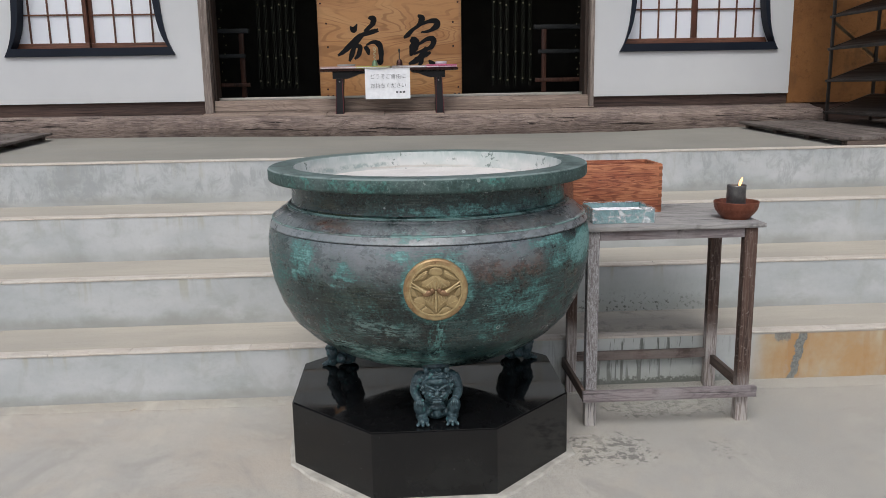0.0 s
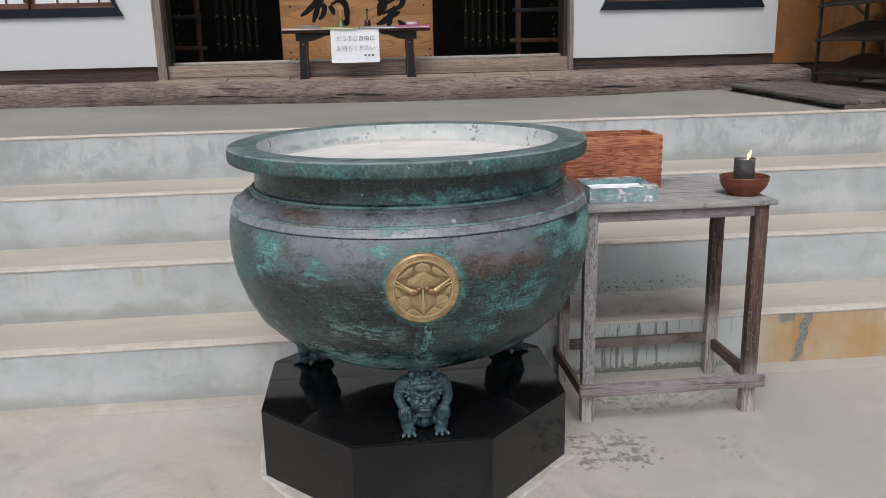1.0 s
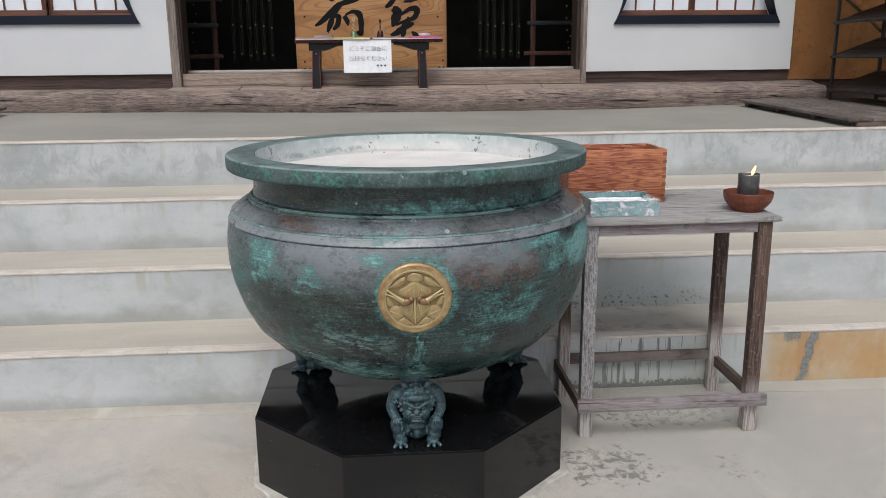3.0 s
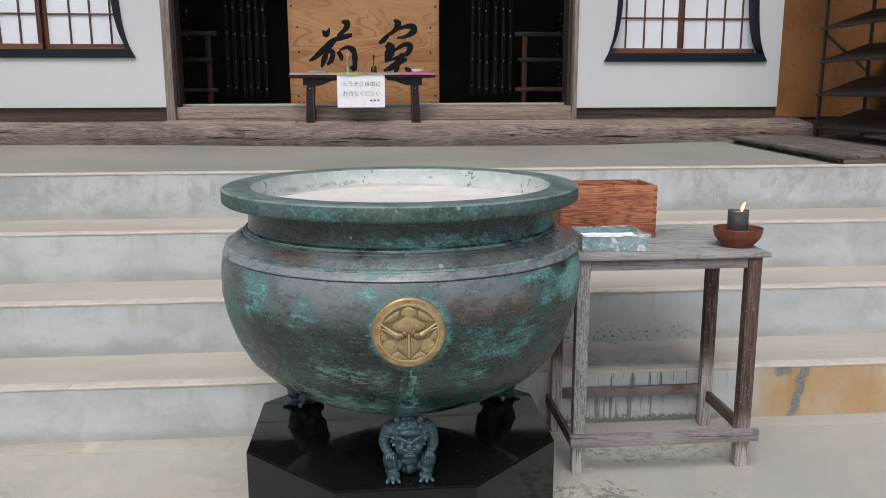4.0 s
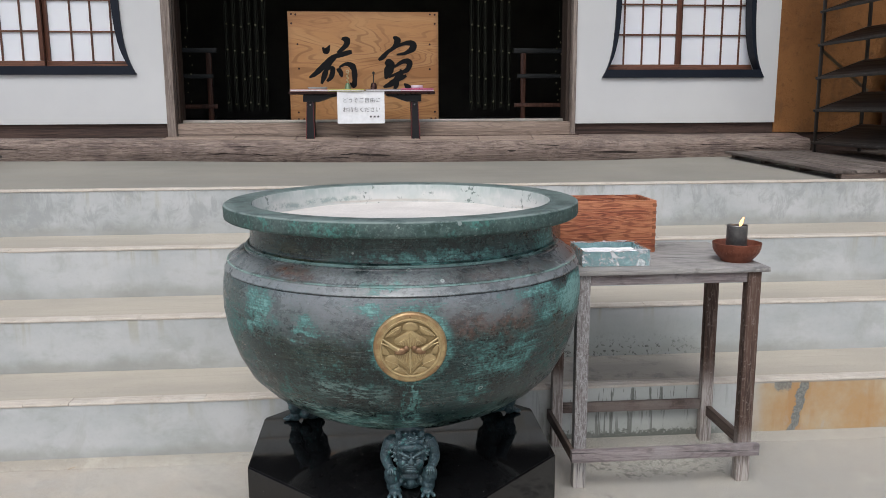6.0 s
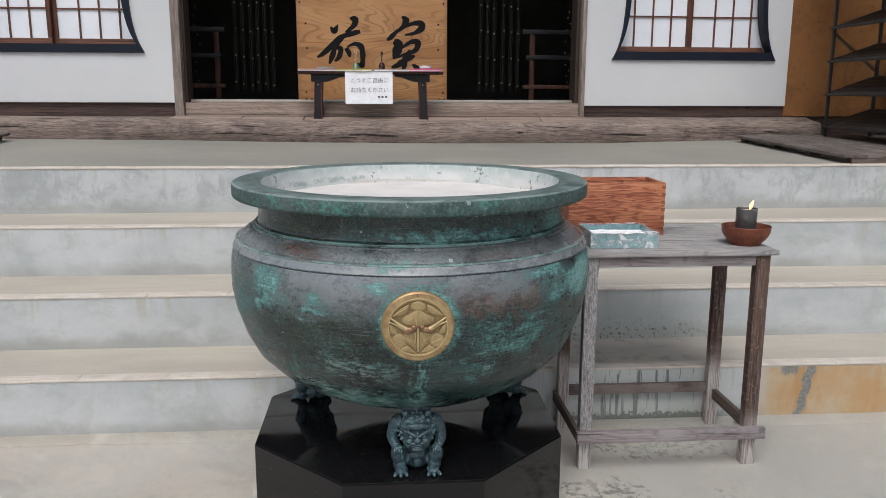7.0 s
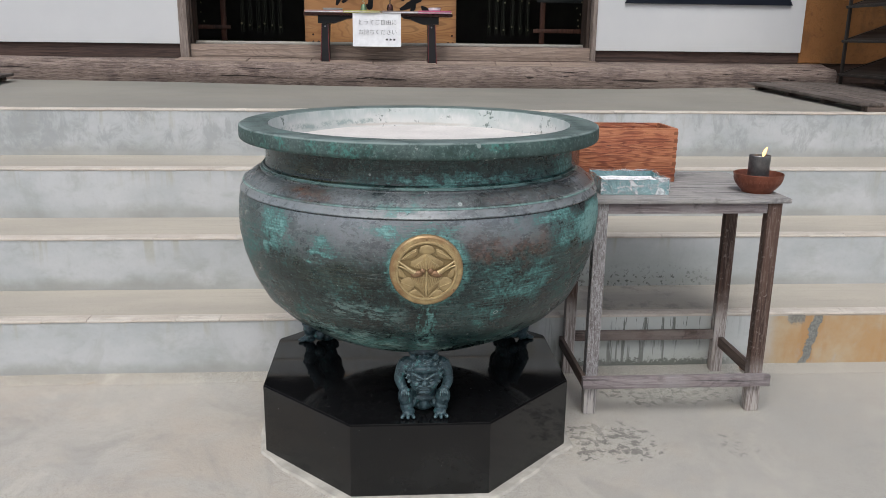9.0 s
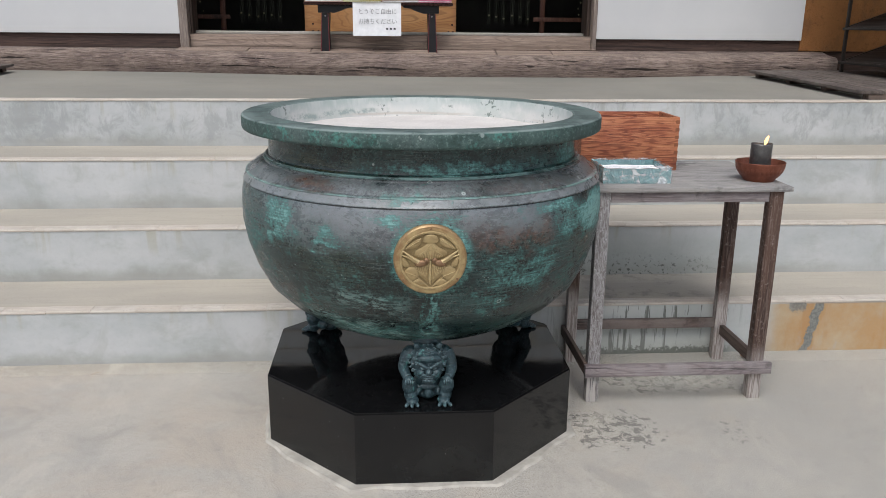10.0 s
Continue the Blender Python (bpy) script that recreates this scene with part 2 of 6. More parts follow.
    oc = n.mix(n.ramp(n.noise(v, 4.5, 5, 0.65), 0.35, 0.68), (0.41, 0.26, 0.13), (0.44, 0.36, 0.25))
    oc = n.mix(n.ramp(n.noise(n.mapped(v, (1, 1, 0.2)), 12.0, 4), 0.55, 0.7, 0, 0.6), oc, (0.37, 0.19, 0.07))
    col = n.mix(och, col, oc)
    # bare grey repair patch in it
    px = n.op("ABSOLUTE", n.op("SUBTRACT", n.op("SUBTRACT", x, 1.722), n.mul(n.op("SUBTRACT", z, 0.1), 0.22)))
    pn = n.op("ADD", px, n.mul(n.op("SUBTRACT", n.noise(v, 24.0, 5, 0.65), 0.5), 0.06))
    patch = n.mul(n.ramp(pn, 0.019, 0.013), n.ramp(z, 0.2, 0.19))
    p2 = n.op("ADD", n.op("ABSOLUTE", n.op("SUBTRACT", x, 1.662)), n.mul(n.op("SUBTRACT", n.noise(v, 30.0, 4), 0.5), 0.05))
    patch2 = n.mul(n.ramp(p2, 0.032, 0.026), n.ramp(n.op("ADD", z, n.mul(n.noise(v, 30.0, 3), 0.05)), 0.185, 0.2), n.ramp(z, 0.2, 0.198))
    col = n.mix(n.op("MAXIMUM", patch, n.mul(patch2, 0.9)), col, n.mix(n.ramp(n.noise(v, 150.0, 4), 0.42, 0.6), (0.15, 0.155, 0.145), (0.21, 0.215, 0.2)))
    col = n.mix(n.ramp(n.noise(v, 70.0, 6, 0.75), 0.53, 0.64, 0, 0.12), col, (0.29, 0.295, 0.28))
    col = n.mix(n.ramp(n.noise(n.mapped(v, (1, 1, 0.5)), 4.2, 5, 0.7, 0.8), 0.55, 0.66, 0, 0.4), col, (0.36, 0.365, 0.35))
    n.bump(n.noise(v, 45.0, 4), 0.18, 0.004)
    return n.done(col, n.ramp(blot, 0.3, 0.7, 0.6, 0.8), 0.0, 0.35)


def make_nosing():
    n = Nodes("nosing_tile")
    v = n.pos()
    r = n.rand()
    f = n.noise(v, 14.0, 4, 0.6)
    fine = n.noise(v, 150.0, 2)
    col = n.mix(n.ramp(f, 0.35, 0.7), (0.52, 0.475, 0.425), (0.43, 0.385, 0.335))
    col = n.mix(n.op("MULTIPLY", r, 0.3), col, (0.44, 0.36, 0.29))
    col = n.mix(n.ramp(fine, 0.42, 0.3, 0, 0.4), col, (0.28, 0.23, 0.18))
    n.bump(fine, 0.15, 0.002)
    return n.done(col, 0.6, 0.0, 0.4)


def make_wall_white():
    n = Nodes("white_lime_plaster")
    v = n.pos()
    big = n.noise(v, 1.6, 5, 0.6)
    fine = n.noise(v, 130.0, 3)
    col = n.mix(n.ramp(big, 0.3, 0.7), (0.600, 0.605, 0.613), (0.560, 0.567, 0.580))
    x, y, z = n.xyz(v)
    dust = n.mul(n.ramp(n.op("ADD", z, n.mul(n.noise(v, 6.0, 5), 0.12)), 1.22, 1.1), 0.3)
    col = n.mix(dust, col, (0.53, 0.52, 0.495))
    n.bump(fine, 0.08, 0.002)
    return n.done(col, 0.85, 0.0, 0.25)


def make_wall_ochre():
    n = Nodes("ochre_earth_plaster")
    v = n.pos()
    big = n.noise(v, 2.4, 5, 0.65)
    grain = n.noise(v, 70.0, 4, 0.7)
    col = n.mix(n.ramp(big, 0.3, 0.7), (0.300, 0.136, 0.050), (0.210, 0.092, 0.035))
    col = n.mix(n.ramp(n.noise(n.mapped(v, (1, 1, 0.6)), 6.0, 6, 0.72, 0.4), 0.5, 0.64, 0, 0.55), col, (0.165, 0.085, 0.040))
    col = n.mix(n.ramp(grain, 0.52, 0.72, 0, 0.5), col, (0.22, 0.105, 0.035))
    rough_coat = n.noise(v, 26.0, 6, 0.75)
    col = n.mix(n.ramp(rough_coat, 0.55, 0.66, 0, 0.45), col, (0.120, 0.056, 0.022))
    n.bump(n.op("ADD", n.mul(grain, 0.5), rough_coat), 0.9, 0.014)
    return n.done(col, 0.9, 0.0, 0.2)


def make_bronze():
    """Old cast bronze: near-black metal, rubbed and streaked, with verdigris in patches that go round with the angle."""
    n = Nodes("patinated_bronze")
    v = n.obj()
    x, y, z = n.xyz(v)
    warp = n.noise(v, 9.0, 6, 0.7)
    warp2 = n.noise(n.mapped(v, None, (3.1, 7.7, 1.3)), 13.0, 6, 0.7)
    ang = n.op("ADD", n.op("ARCTAN2", x, n.op("MULTIPLY", y, -1.0)), n.mul(n.op("SUBTRACT", warp, 0.5), 0.75))
    hgt = n.op("ADD", z, n.mul(n.op("SUBTRACT", warp2, 0.5), 0.14))

    def patch(a0, wa, z0, wz, force=1.0, core=0.2):
        """A soft-edged, ragged field about angle a0 (degrees from the crest) and height z0."""
        fa = n.ramp(n.op("ABSOLUTE", n.op("SUBTRACT", ang, radians(a0))), radians(wa) * 1.15, radians(wa) * core)
        fz = n.ramp(n.op("ABSOLUTE", n.op("SUBTRACT", hgt, z0)), wz * 1.15, wz * core)
        return n.mul(fa, fz, force)

    def gather(*ps):
        out = ps[0]
        for p in ps[1:]:
            out = n.op("MAXIMUM", out, p)
        return out

    below_ledge = n.ramp(z, 0.5385, 0.5365)
    on_neck = n.ramp(z, 0.598, 0.603)
    on_shoulder = n.mul(n.ramp(z, 0.5385, 0.5405), n.ramp(z, 0.598, 0.592))
    fine = n.noise(v, 95.0, 5, 0.72)
    mid = n.noise(n.mapped(v, (1, 1, 1.7)), 17.0, 8, 0.74, 0.3)
    grit = n.noise(v, 330.0, 3, 0.7)
    brush = n.noise(n.mapped(v, (0.22, 0.22, 5.0)), 62.0, 5, 0.72)
    runs = n.noise(n.mapped(v, (1, 1, 0.10)), 46.0, 5, 0.7)
    # dark ground, blue-green by turns, with fine rubbing round and down
    wide = n.noise(n.mapped(v, (1, 1, 1.5)), 3.6, 5, 0.6, 0.4)
    speckle = n.noise(v, 150.0, 5, 0.78)
    col = n.mix(n.ramp(wide, 0.36, 0.64), (0.0060, 0.0125, 0.0128), (0.0110, 0.0330, 0.0330))
    col = n.mix(n.mul(n.ramp(n.noise(n.mapped(v, None, (6, 1, 2)), 11.0, 7, 0.72), 0.44, 0.64), n.ramp(speckle, 0.40, 0.60, 0.25, 1.0), 0.6), col, (0.034, 0.086, 0.082))
    col = n.mix(n.mul(n.ramp(brush, 0.50, 0.62), n.ramp(n.noise(v, 5.0, 4), 0.42, 0.66, 0.05, 0.5)), col, (0.050, 0.100, 0.095))
    col = n.mix(n.mul(n.ramp(runs, 0.56, 0.68), n.ramp(warp, 0.42, 0.58), 0.45), col, (0.060, 0.105, 0.097))
    col = n.mix(n.ramp(speckle, 0.55, 0.63, 0.0, 0.6), col, (0.080, 0.150, 0.140))
    col = n.mix(n.ramp(speckle, 0.46, 0.39, 0.0, 0.85), col, (0.0055, 0.0085, 0.0085))
    # shade of the lower belly, put into the colour as dark blots
    darkened = n.mul(n.ramp(n.noise(n.mapped(v, (1, 1, 1.3), (8, 3, 5)), 6.5, 6, 0.68, 0.5), 0.44, 0.58), n.ramp(z, 0.44, 0.30), 0.8)
    col = n.mix(darkened, col, (0.0060, 0.0090, 0.0092))
    olive = gather(patch(-26, 20, 0.40, 0.07, 0.35), patch(-38, 22, 0.615, 0.03, 0.7))
    col = n.mix(n.mul(olive, n.ramp(brush, 0.42, 0.60)), col, (0.080, 0.075, 0.040))
    # bare red-brown metal
    brown = gather(n.mul(patch(25, 17, 0.462, 0.040, 0.75), below_ledge), n.mul(patch(-36, 15, 0.575, 0.024, 0.95), on_shoulder),
                   n.mul(patch(30, 26, 0.572, 0.03, 0.45), on_shoulder), patch(78, 14, 0.57, 0.03, 0.5), n.mul(patch(8, 14, 0.50, 0.03, 0.3), below_ledge))
    col = n.mix(n.mul(brown, n.ramp(n.op("ADD", fine, n.mul(brush, 0.4)), 0.55, 0.82, 0.1, 1.0)), col, n.mix(n.ramp(mid, 0.4, 0.6), (0.130, 0.056, 0.036), (0.140, 0.088, 0.072)))
    # the sky's sheen on the belly's crown and ledge, painted as grey film
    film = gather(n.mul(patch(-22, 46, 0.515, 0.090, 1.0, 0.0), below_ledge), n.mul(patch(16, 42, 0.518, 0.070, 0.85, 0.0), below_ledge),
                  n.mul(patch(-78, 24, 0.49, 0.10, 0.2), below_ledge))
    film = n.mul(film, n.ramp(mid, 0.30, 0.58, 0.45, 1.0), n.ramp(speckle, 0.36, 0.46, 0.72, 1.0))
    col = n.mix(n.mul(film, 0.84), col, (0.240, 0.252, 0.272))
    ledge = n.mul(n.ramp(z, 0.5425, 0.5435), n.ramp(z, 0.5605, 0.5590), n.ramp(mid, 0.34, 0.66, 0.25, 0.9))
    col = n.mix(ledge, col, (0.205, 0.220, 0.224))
    # dusty tone of the shoulder, with its grey sheen put into the colour
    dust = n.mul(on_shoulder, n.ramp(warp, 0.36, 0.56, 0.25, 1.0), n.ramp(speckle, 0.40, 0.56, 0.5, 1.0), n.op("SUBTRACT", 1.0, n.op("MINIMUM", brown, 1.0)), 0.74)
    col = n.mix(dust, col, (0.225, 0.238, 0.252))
    # verdigris
    cover = gather(n.mul(patch(-47, 9, 0.475, 0.075, 0.95), below_ledge), n.mul(patch(-66, 14, 0.43, 0.13, 0.55), below_ledge), n.mul(patch(-30, 7, 0.458, 0.02, 0.8), below_ledge),
                   n.mul(patch(-12, 9, 0.512, 0.025, 0.85), below_ledge), n.mul(patch(6, 8, 0.512, 0.022, 0.8), below_ledge),
                   n.mul(patch(60, 24, 0.480, 0.065, 1.25), below_ledge), n.mul(patch(38, 16, 0.515, 0.03, 0.9), below_ledge), patch(86, 12, 0.38, 0.16, 0.8),
                   patch(28, 18, 0.37, 0.08, 0.72), patch(17, 9, 0.29, 0.07, 0.6), patch(54, 16, 0.33, 0.09, 0.5), patch(-58, 12, 0.30, 0.10, 0.5), patch(-18, 12, 0.34, 0.06, 0.35),
                   patch(-24, 24, 0.185, 0.06, 0.8), patch(-5, 12, 0.15, 0.06, 0.85), patch(-40, 12, 0.26, 0.06, 0.6), patch(30, 18, 0.22, 0.04, 0.35), patch(2, 6, 0.505, 0.02, 0.6),
                   n.mul(patch(16, 46, 0.612, 0.020, 0.85), on_neck), n.mul(patch(60, 20, 0.62, 0.035, 0.9), on_neck), n.mul(patch(-6, 12, 0.565, 0.018, 0.9), on_shoulder),
                   patch(150, 60, 0.4, 0.2, 0.6), patch(-140, 50, 0.4, 0.2, 0.6))
    # the green rim that has crept out round the crest, and the runs below it
    dz = n.op("SUBTRACT", z, 0.425)
    off = n.op("SQRT", n.op("ADD", n.mul(x, x), n.mul(dz, dz)))
    halo = n.mul(n.ramp(n.op("ADD", off, n.mul(n.op("SUBTRACT", mid, 0.5), 0.06)), 0.112, 0.088), n.ramp(y, -0.2, -0.3), 0.85)
    tear = n.mul(n.ramp(n.op("ABSOLUTE", n.op("ADD", x, 0.002)), 0.046, 0.010), n.ramp(y, -0.1, -0.2), n.ramp(z, 0.36, 0.32), n.ramp(z, 0.10, 0.16), n.ramp(runs, 0.42, 0.56), 1.05)
    cover = gather(cover, halo, tear)
    t = n.op("ADD", n.op("ADD", n.mul(mid, 0.38), n.mul(fine, 0.30)), n.mul(brush, 0.32))
    t = n.op("ADD", t, n.mul(n.op("SUBTRACT", speckle, 0.5), 0.26))
    t = n.op("ADD", t, n.mul(cover, 0.178))
    green = n.ramp(t, 0.54, 0.64)
    col = n.mix(n.mul(green, 0.60), col, (0.042, 0.122, 0.112))
    turq = n.ramp(t, 0.600, 0.680)
    col = n.mix(n.mul(turq, 0.70), col, (0.095, 0.255, 0.240))
    bright = n.ramp(t, 0.665, 0.745)
    col = n.mix(n.mul(bright, 0.75), col, (0.230, 0.420, 0.400))
    # chalky scale low on the belly
    scale = n.mul(gather(patch(-32, 16, 0.20, 0.055, 1.0, 0.5), patch(-14, 12, 0.155, 0.045, 1.0, 0.5), patch(5, 9, 0.15, 0.05, 1.0, 0.5), patch(-20, 12, 0.30, 0.04, 0.5), patch(32, 14, 0.19, 0.03, 0.7)), n.ramp(n.noise(n.mapped(v, (0.6, 0.6, 2.0)), 60.0, 6, 0.75), 0.49, 0.55))
    col = n.mix(n.mul(scale, 0.85), col, (0.27, 0.42, 0.395))
    # verdigris lines along the mouldings
    seam = gather(n.ramp(n.op("ABSOLUTE", n.op("SUBTRACT", z, 0.5618)), 0.0030, 0.0012), n.ramp(n.op("ABSOLUTE", n.op("SUBTRACT", z, 0.5985)), 0.0040, 0.0016))
    col = n.mix(n.mul(seam, n.ramp(n.noise(v, 12.0, 5, 0.7), 0.36, 0.56, 0.15, 0.85)), col, (0.20, 0.33, 0.31))
    # shade in the groove under the ledge, put in as a dark line
    groove = n.ramp(n.op("ABSOLUTE", n.op("SUBTRACT", z, 0.5383)), 0.0020, 0.0008)
    col = n.mix(n.mul(groove, 0.8), col, (0.006, 0.008, 0.008))
    # dark pits through the scale, ring marks and nicks
    pit = n.mul(n.ramp(n.noise(n.mapped(v, None, (5, 5, 5)), 105.0, 3, 0.6), 0.36, 0.31), n.ramp(cover, 0.3, 0.7))
    col = n.mix(n.mul(pit, 0.9), col, (0.012, 0.018, 0.018))
    dist = n.voronoi(v, 17.0)
    ring = n.mul(n.ramp(dist, 0.115, 0.10), n.ramp(dist, 0.055, 0.075), n.ramp(n.noise(v, 6.0, 2), 0.53, 0.56))
    col = n.mix(n.mul(ring, 0.75), col, (0.40, 0.45, 0.44))
    spark = n.mul(n.ramp(grit, 0.66, 0.70), n.ramp(warp2, 0.44, 0.58), 0.7)
    col = n.mix(spark, col, (0.26, 0.34, 0.325))
    nick = n.mul(n.ramp(n.voronoi(v, 70.0), 0.14, 0.09), n.ramp(n.noise(v, 13.0, 3), 0.54, 0.6), 0.6)
    col = n.mix(nick, col, (0.33, 0.42, 0.40))
    hair = n.mul(n.ramp(n.noise(n.mapped(v, (0.10, 0.10, 6.0)), 120.0, 2, 0.5), 0.63, 0.67), n.ramp(n.noise(v, 7.0, 3), 0.46, 0.56), 0.5)
    col = n.mix(hair, col, (0.20, 0.23, 0.22))
    n.bump(n.op("ADD", n.op("ADD", n.mul(fine, 0.5), n.mul(mid, 0.4)), n.mul(green, 0.35)), 0.22, 0.004)
    rough = n.op("ADD", n.ramp(mid, 0.35, 0.7, 0.24, 0.36), n.mul(green, 0.28))
    return n.done(col, rough, 0.12, 0.62)


def make_rim_bronze():
    """The handled rim: an even dark green with pale knocks, a darker top and a painted edge highlight."""
    n = Nodes("even_green_bronze")
    v = n.obj()
    x, y, z = n.xyz(v)
    mid = n.noise(n.mapped(v, (1, 1, 1.5)), 13.0, 7, 0.72)
    fine = n.noise(v, 110.0, 5, 0.74)
    col = n.mix(n.ramp(mid, 0.36, 0.64), (0.030, 0.058, 0.053), (0.070, 0.112, 0.104))
    col = n.mix(n.ramp(n.noise(v, 5.0, 5, 0.65), 0.48, 0.66, 0, 0.6), col, (0.095, 0.125, 0.122))
    col = n.mix(n.ramp(n.noise(n.mapped(v, None, (2, 4, 6)), 30.0, 7, 0.76), 0.57, 0.64, 0, 0.35), col, (0.024, 0.042, 0.038))
    col = n.mix(n.ramp(fine, 0.54, 0.62, 0, 0.6), col, (0.150, 0.215, 0.200))
    col = n.mix(n.ramp(fine, 0.45, 0.37, 0, 0.4), col, (0.014, 0.024, 0.022))
    teal = n.mul(n.ramp(n.noise(n.mapped(v, None, (9, 1, 3)), 8.0, 6, 0.7), 0.54, 0.64), n.ramp(fine, 0.42, 0.56))
    col = n.mix(n.mul(teal, 0.7), col, (0.060, 0.215, 0.185))
    knock = n.mul(n.ramp(n.noise(n.mapped(v, None, (1, 8, 2)), 24.0, 7, 0.75), 0.635, 0.68), n.ramp(fine, 0.38, 0.50))
    col = n.mix(n.mul(knock, 0.85), col, (0.38, 0.43, 0.41))
    spot = n.mul(n.ramp(n.voronoi(v, 21.0), 0.13, 0.10), n.ramp(n.noise(v, 9.0, 2), 0.55, 0.58), 0.7)
    col = n.mix(spot, col, (0.30, 0.35, 0.34))
    top = n.ramp(n.xyz(n.add("ShaderNodeNewGeometry").outputs["Normal"])[2], 0.6, 0.9)
    col = n.mix(n.mul(top, n.ramp(n.noise(n.mapped(v, (1, 1, 1)), 16.0, 6, 0.72), 0.36, 0.58), 0.85), col, (0.020, 0.038, 0.034))
    # bevel highlight along the upper edge, put into the colour
    worn = n.mul(n.ramp(n.op("ABSOLUTE", n.op("SUBTRACT", z, 0.7095)), 0.0032, 0.001), n.ramp(mid, 0.36, 0.55, 0.2, 0.9))
    col = n.mix(worn, col, (0.22, 0.27, 0.26))
    n.bump(n.op("ADD", n.mul(fine, 0.6), n.mul(mid, 0.6)), 0.25, 0.004)
    return n.done(col, n.ramp(mid, 0.35, 0.65, 0.55, 0.72), 0.1, 0.3)


def make_foot_bronze():
    """Blue-grey cast bronze: dusty and worn pale on its high places, crease shade put into the colour."""
    n = Nodes("blue_grey_bronze")
    v = n.obj()
    fine = n.noise(v, 170.0, 5, 0.72)
    mid = n.noise(v, 45.0, 6, 0.7)
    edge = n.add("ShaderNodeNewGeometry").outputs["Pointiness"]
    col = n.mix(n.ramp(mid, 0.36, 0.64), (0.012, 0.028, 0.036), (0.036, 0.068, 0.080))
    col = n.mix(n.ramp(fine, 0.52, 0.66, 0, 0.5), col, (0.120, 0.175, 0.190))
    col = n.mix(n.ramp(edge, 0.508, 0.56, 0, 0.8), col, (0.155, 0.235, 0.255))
    # shade of the creases, put in as near-black by curvature
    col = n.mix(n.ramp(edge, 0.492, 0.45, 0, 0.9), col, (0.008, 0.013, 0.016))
    turq = n.mul(n.ramp(n.noise(n.mapped(v, None, (4, 2, 9)), 42.0, 6, 0.75), 0.56, 0.64), 0.6)
    col = n.mix(turq, col, (0.085, 0.26, 0.25))
    n.bump(n.op("ADD", fine, mid), 0.3, 0.003)
    return n.done(col, n.ramp(mid, 0.35, 0.65, 0.34, 0.52), 0.1, 0.5)


def make_lining():
    """Bronze whitened by ash: grey-white, green from the rim down, with dark flaked spots and a tide mark."""
    n = Nodes("limed_bronze_lining")
    v = n.obj()
    x, y, z = n.xyz(v)
    f = n.noise(n.mapped(v, (1, 1, 0.25)), 15.0, 7, 0.72)
    col = n.mix(n.ramp(n.noise(v, 7.0, 6, 0.7), 0.38, 0.64), (0.60, 0.595, 0.58), (0.47, 0.50, 0.485))
    wash = n.mul(n.ramp(n.op("ADD", z, n.mul(n.op("SUBTRACT", f, 0.5), 0.09)), 0.668, 0.702), 0.75)
    col = n.mix(wash, col, n.mix(n.ramp(f, 0.42, 0.6), (0.33, 0.40, 0.39), (0.48, 0.52, 0.51)))
    flake = n.mul(n.ramp(n.noise(v, 55.0, 6, 0.7), 0.58, 0.61), n.ramp(n.noise(n.mapped(v, None, (2, 5, 1)), 6.5, 4, 0.6), 0.50, 0.60))
    col = n.mix(n.mul(flake, 0.85), col, (0.13, 0.165, 0.15))
    scab = n.mul(n.ramp(n.op("ADD", x, n.mul(n.noise(v, 12.0, 5), 0.2)), 0.0, -0.06), n.ramp(n.op("ABSOLUTE", n.op("SUBTRACT", n.op("ADD", z, n.mul(n.noise(v, 9.0, 6, 0.7), 0.04)), 0.688)), 0.011, 0.003), n.ramp(n.noise(v, 26.0, 6, 0.75), 0.40, 0.52))
    col = n.mix(n.mul(scab, 0.7), col, (0.24, 0.30, 0.29))
    tide = n.mul(n.ramp(n.op("ABSOLUTE", n.op("SUBTRACT", n.op("ADD", z, n.mul(n.noise(v, 5.0, 5, 0.7), 0.02)), 0.668)), 0.006, 0.001), n.ramp(n.noise(v, 4.0, 3), 0.40, 0.56))
    col = n.mix(n.mul(tide, 0.5), col, (0.42, 0.36, 0.30))
    n.bump(n.op("ADD", f, n.mul(flake, -0.6)), 0.3, 0.004)
    return n.done(col, 0.85, 0.0, 0.25)


def make_granite():
    n = Nodes("polished_black_granite")
    v = n.obj()
    f = n.noise(v, 320.0, 2)
    x, y, z = n.xyz(v)
    col = n.mix(n.ramp(f, 0.55, 0.75, 0, 0.3), (0.006, 0.006, 0.0065), (0.02, 0.02, 0.02))
    dust = n.mul(n.ramp(n.noise(v, 7.0, 5, 0.6), 0.35, 0.75), n.ramp(z, 0.19, 0.0, 0.15, 1.0), n.ramp(z, 0.202, 0.198), 0.28)
    col = n.mix(dust, col, (0.040, 0.044, 0.042))
    spk = n.mul(n.ramp(n.voronoi(v, 34.0), 0.06, 0.04), n.ramp(n.noise(v, 9.0, 2), 0.47, 0.52), 0.55)
    col = n.mix(spk, col, (0.3, 0.3, 0.3))
    return n.done(col, n.op("ADD", n.mul(dust, 0.5), n.ramp(n.noise(v, 9.0, 4), 0.3, 0.7, 0.03, 0.09)), 0.0, 0.36)


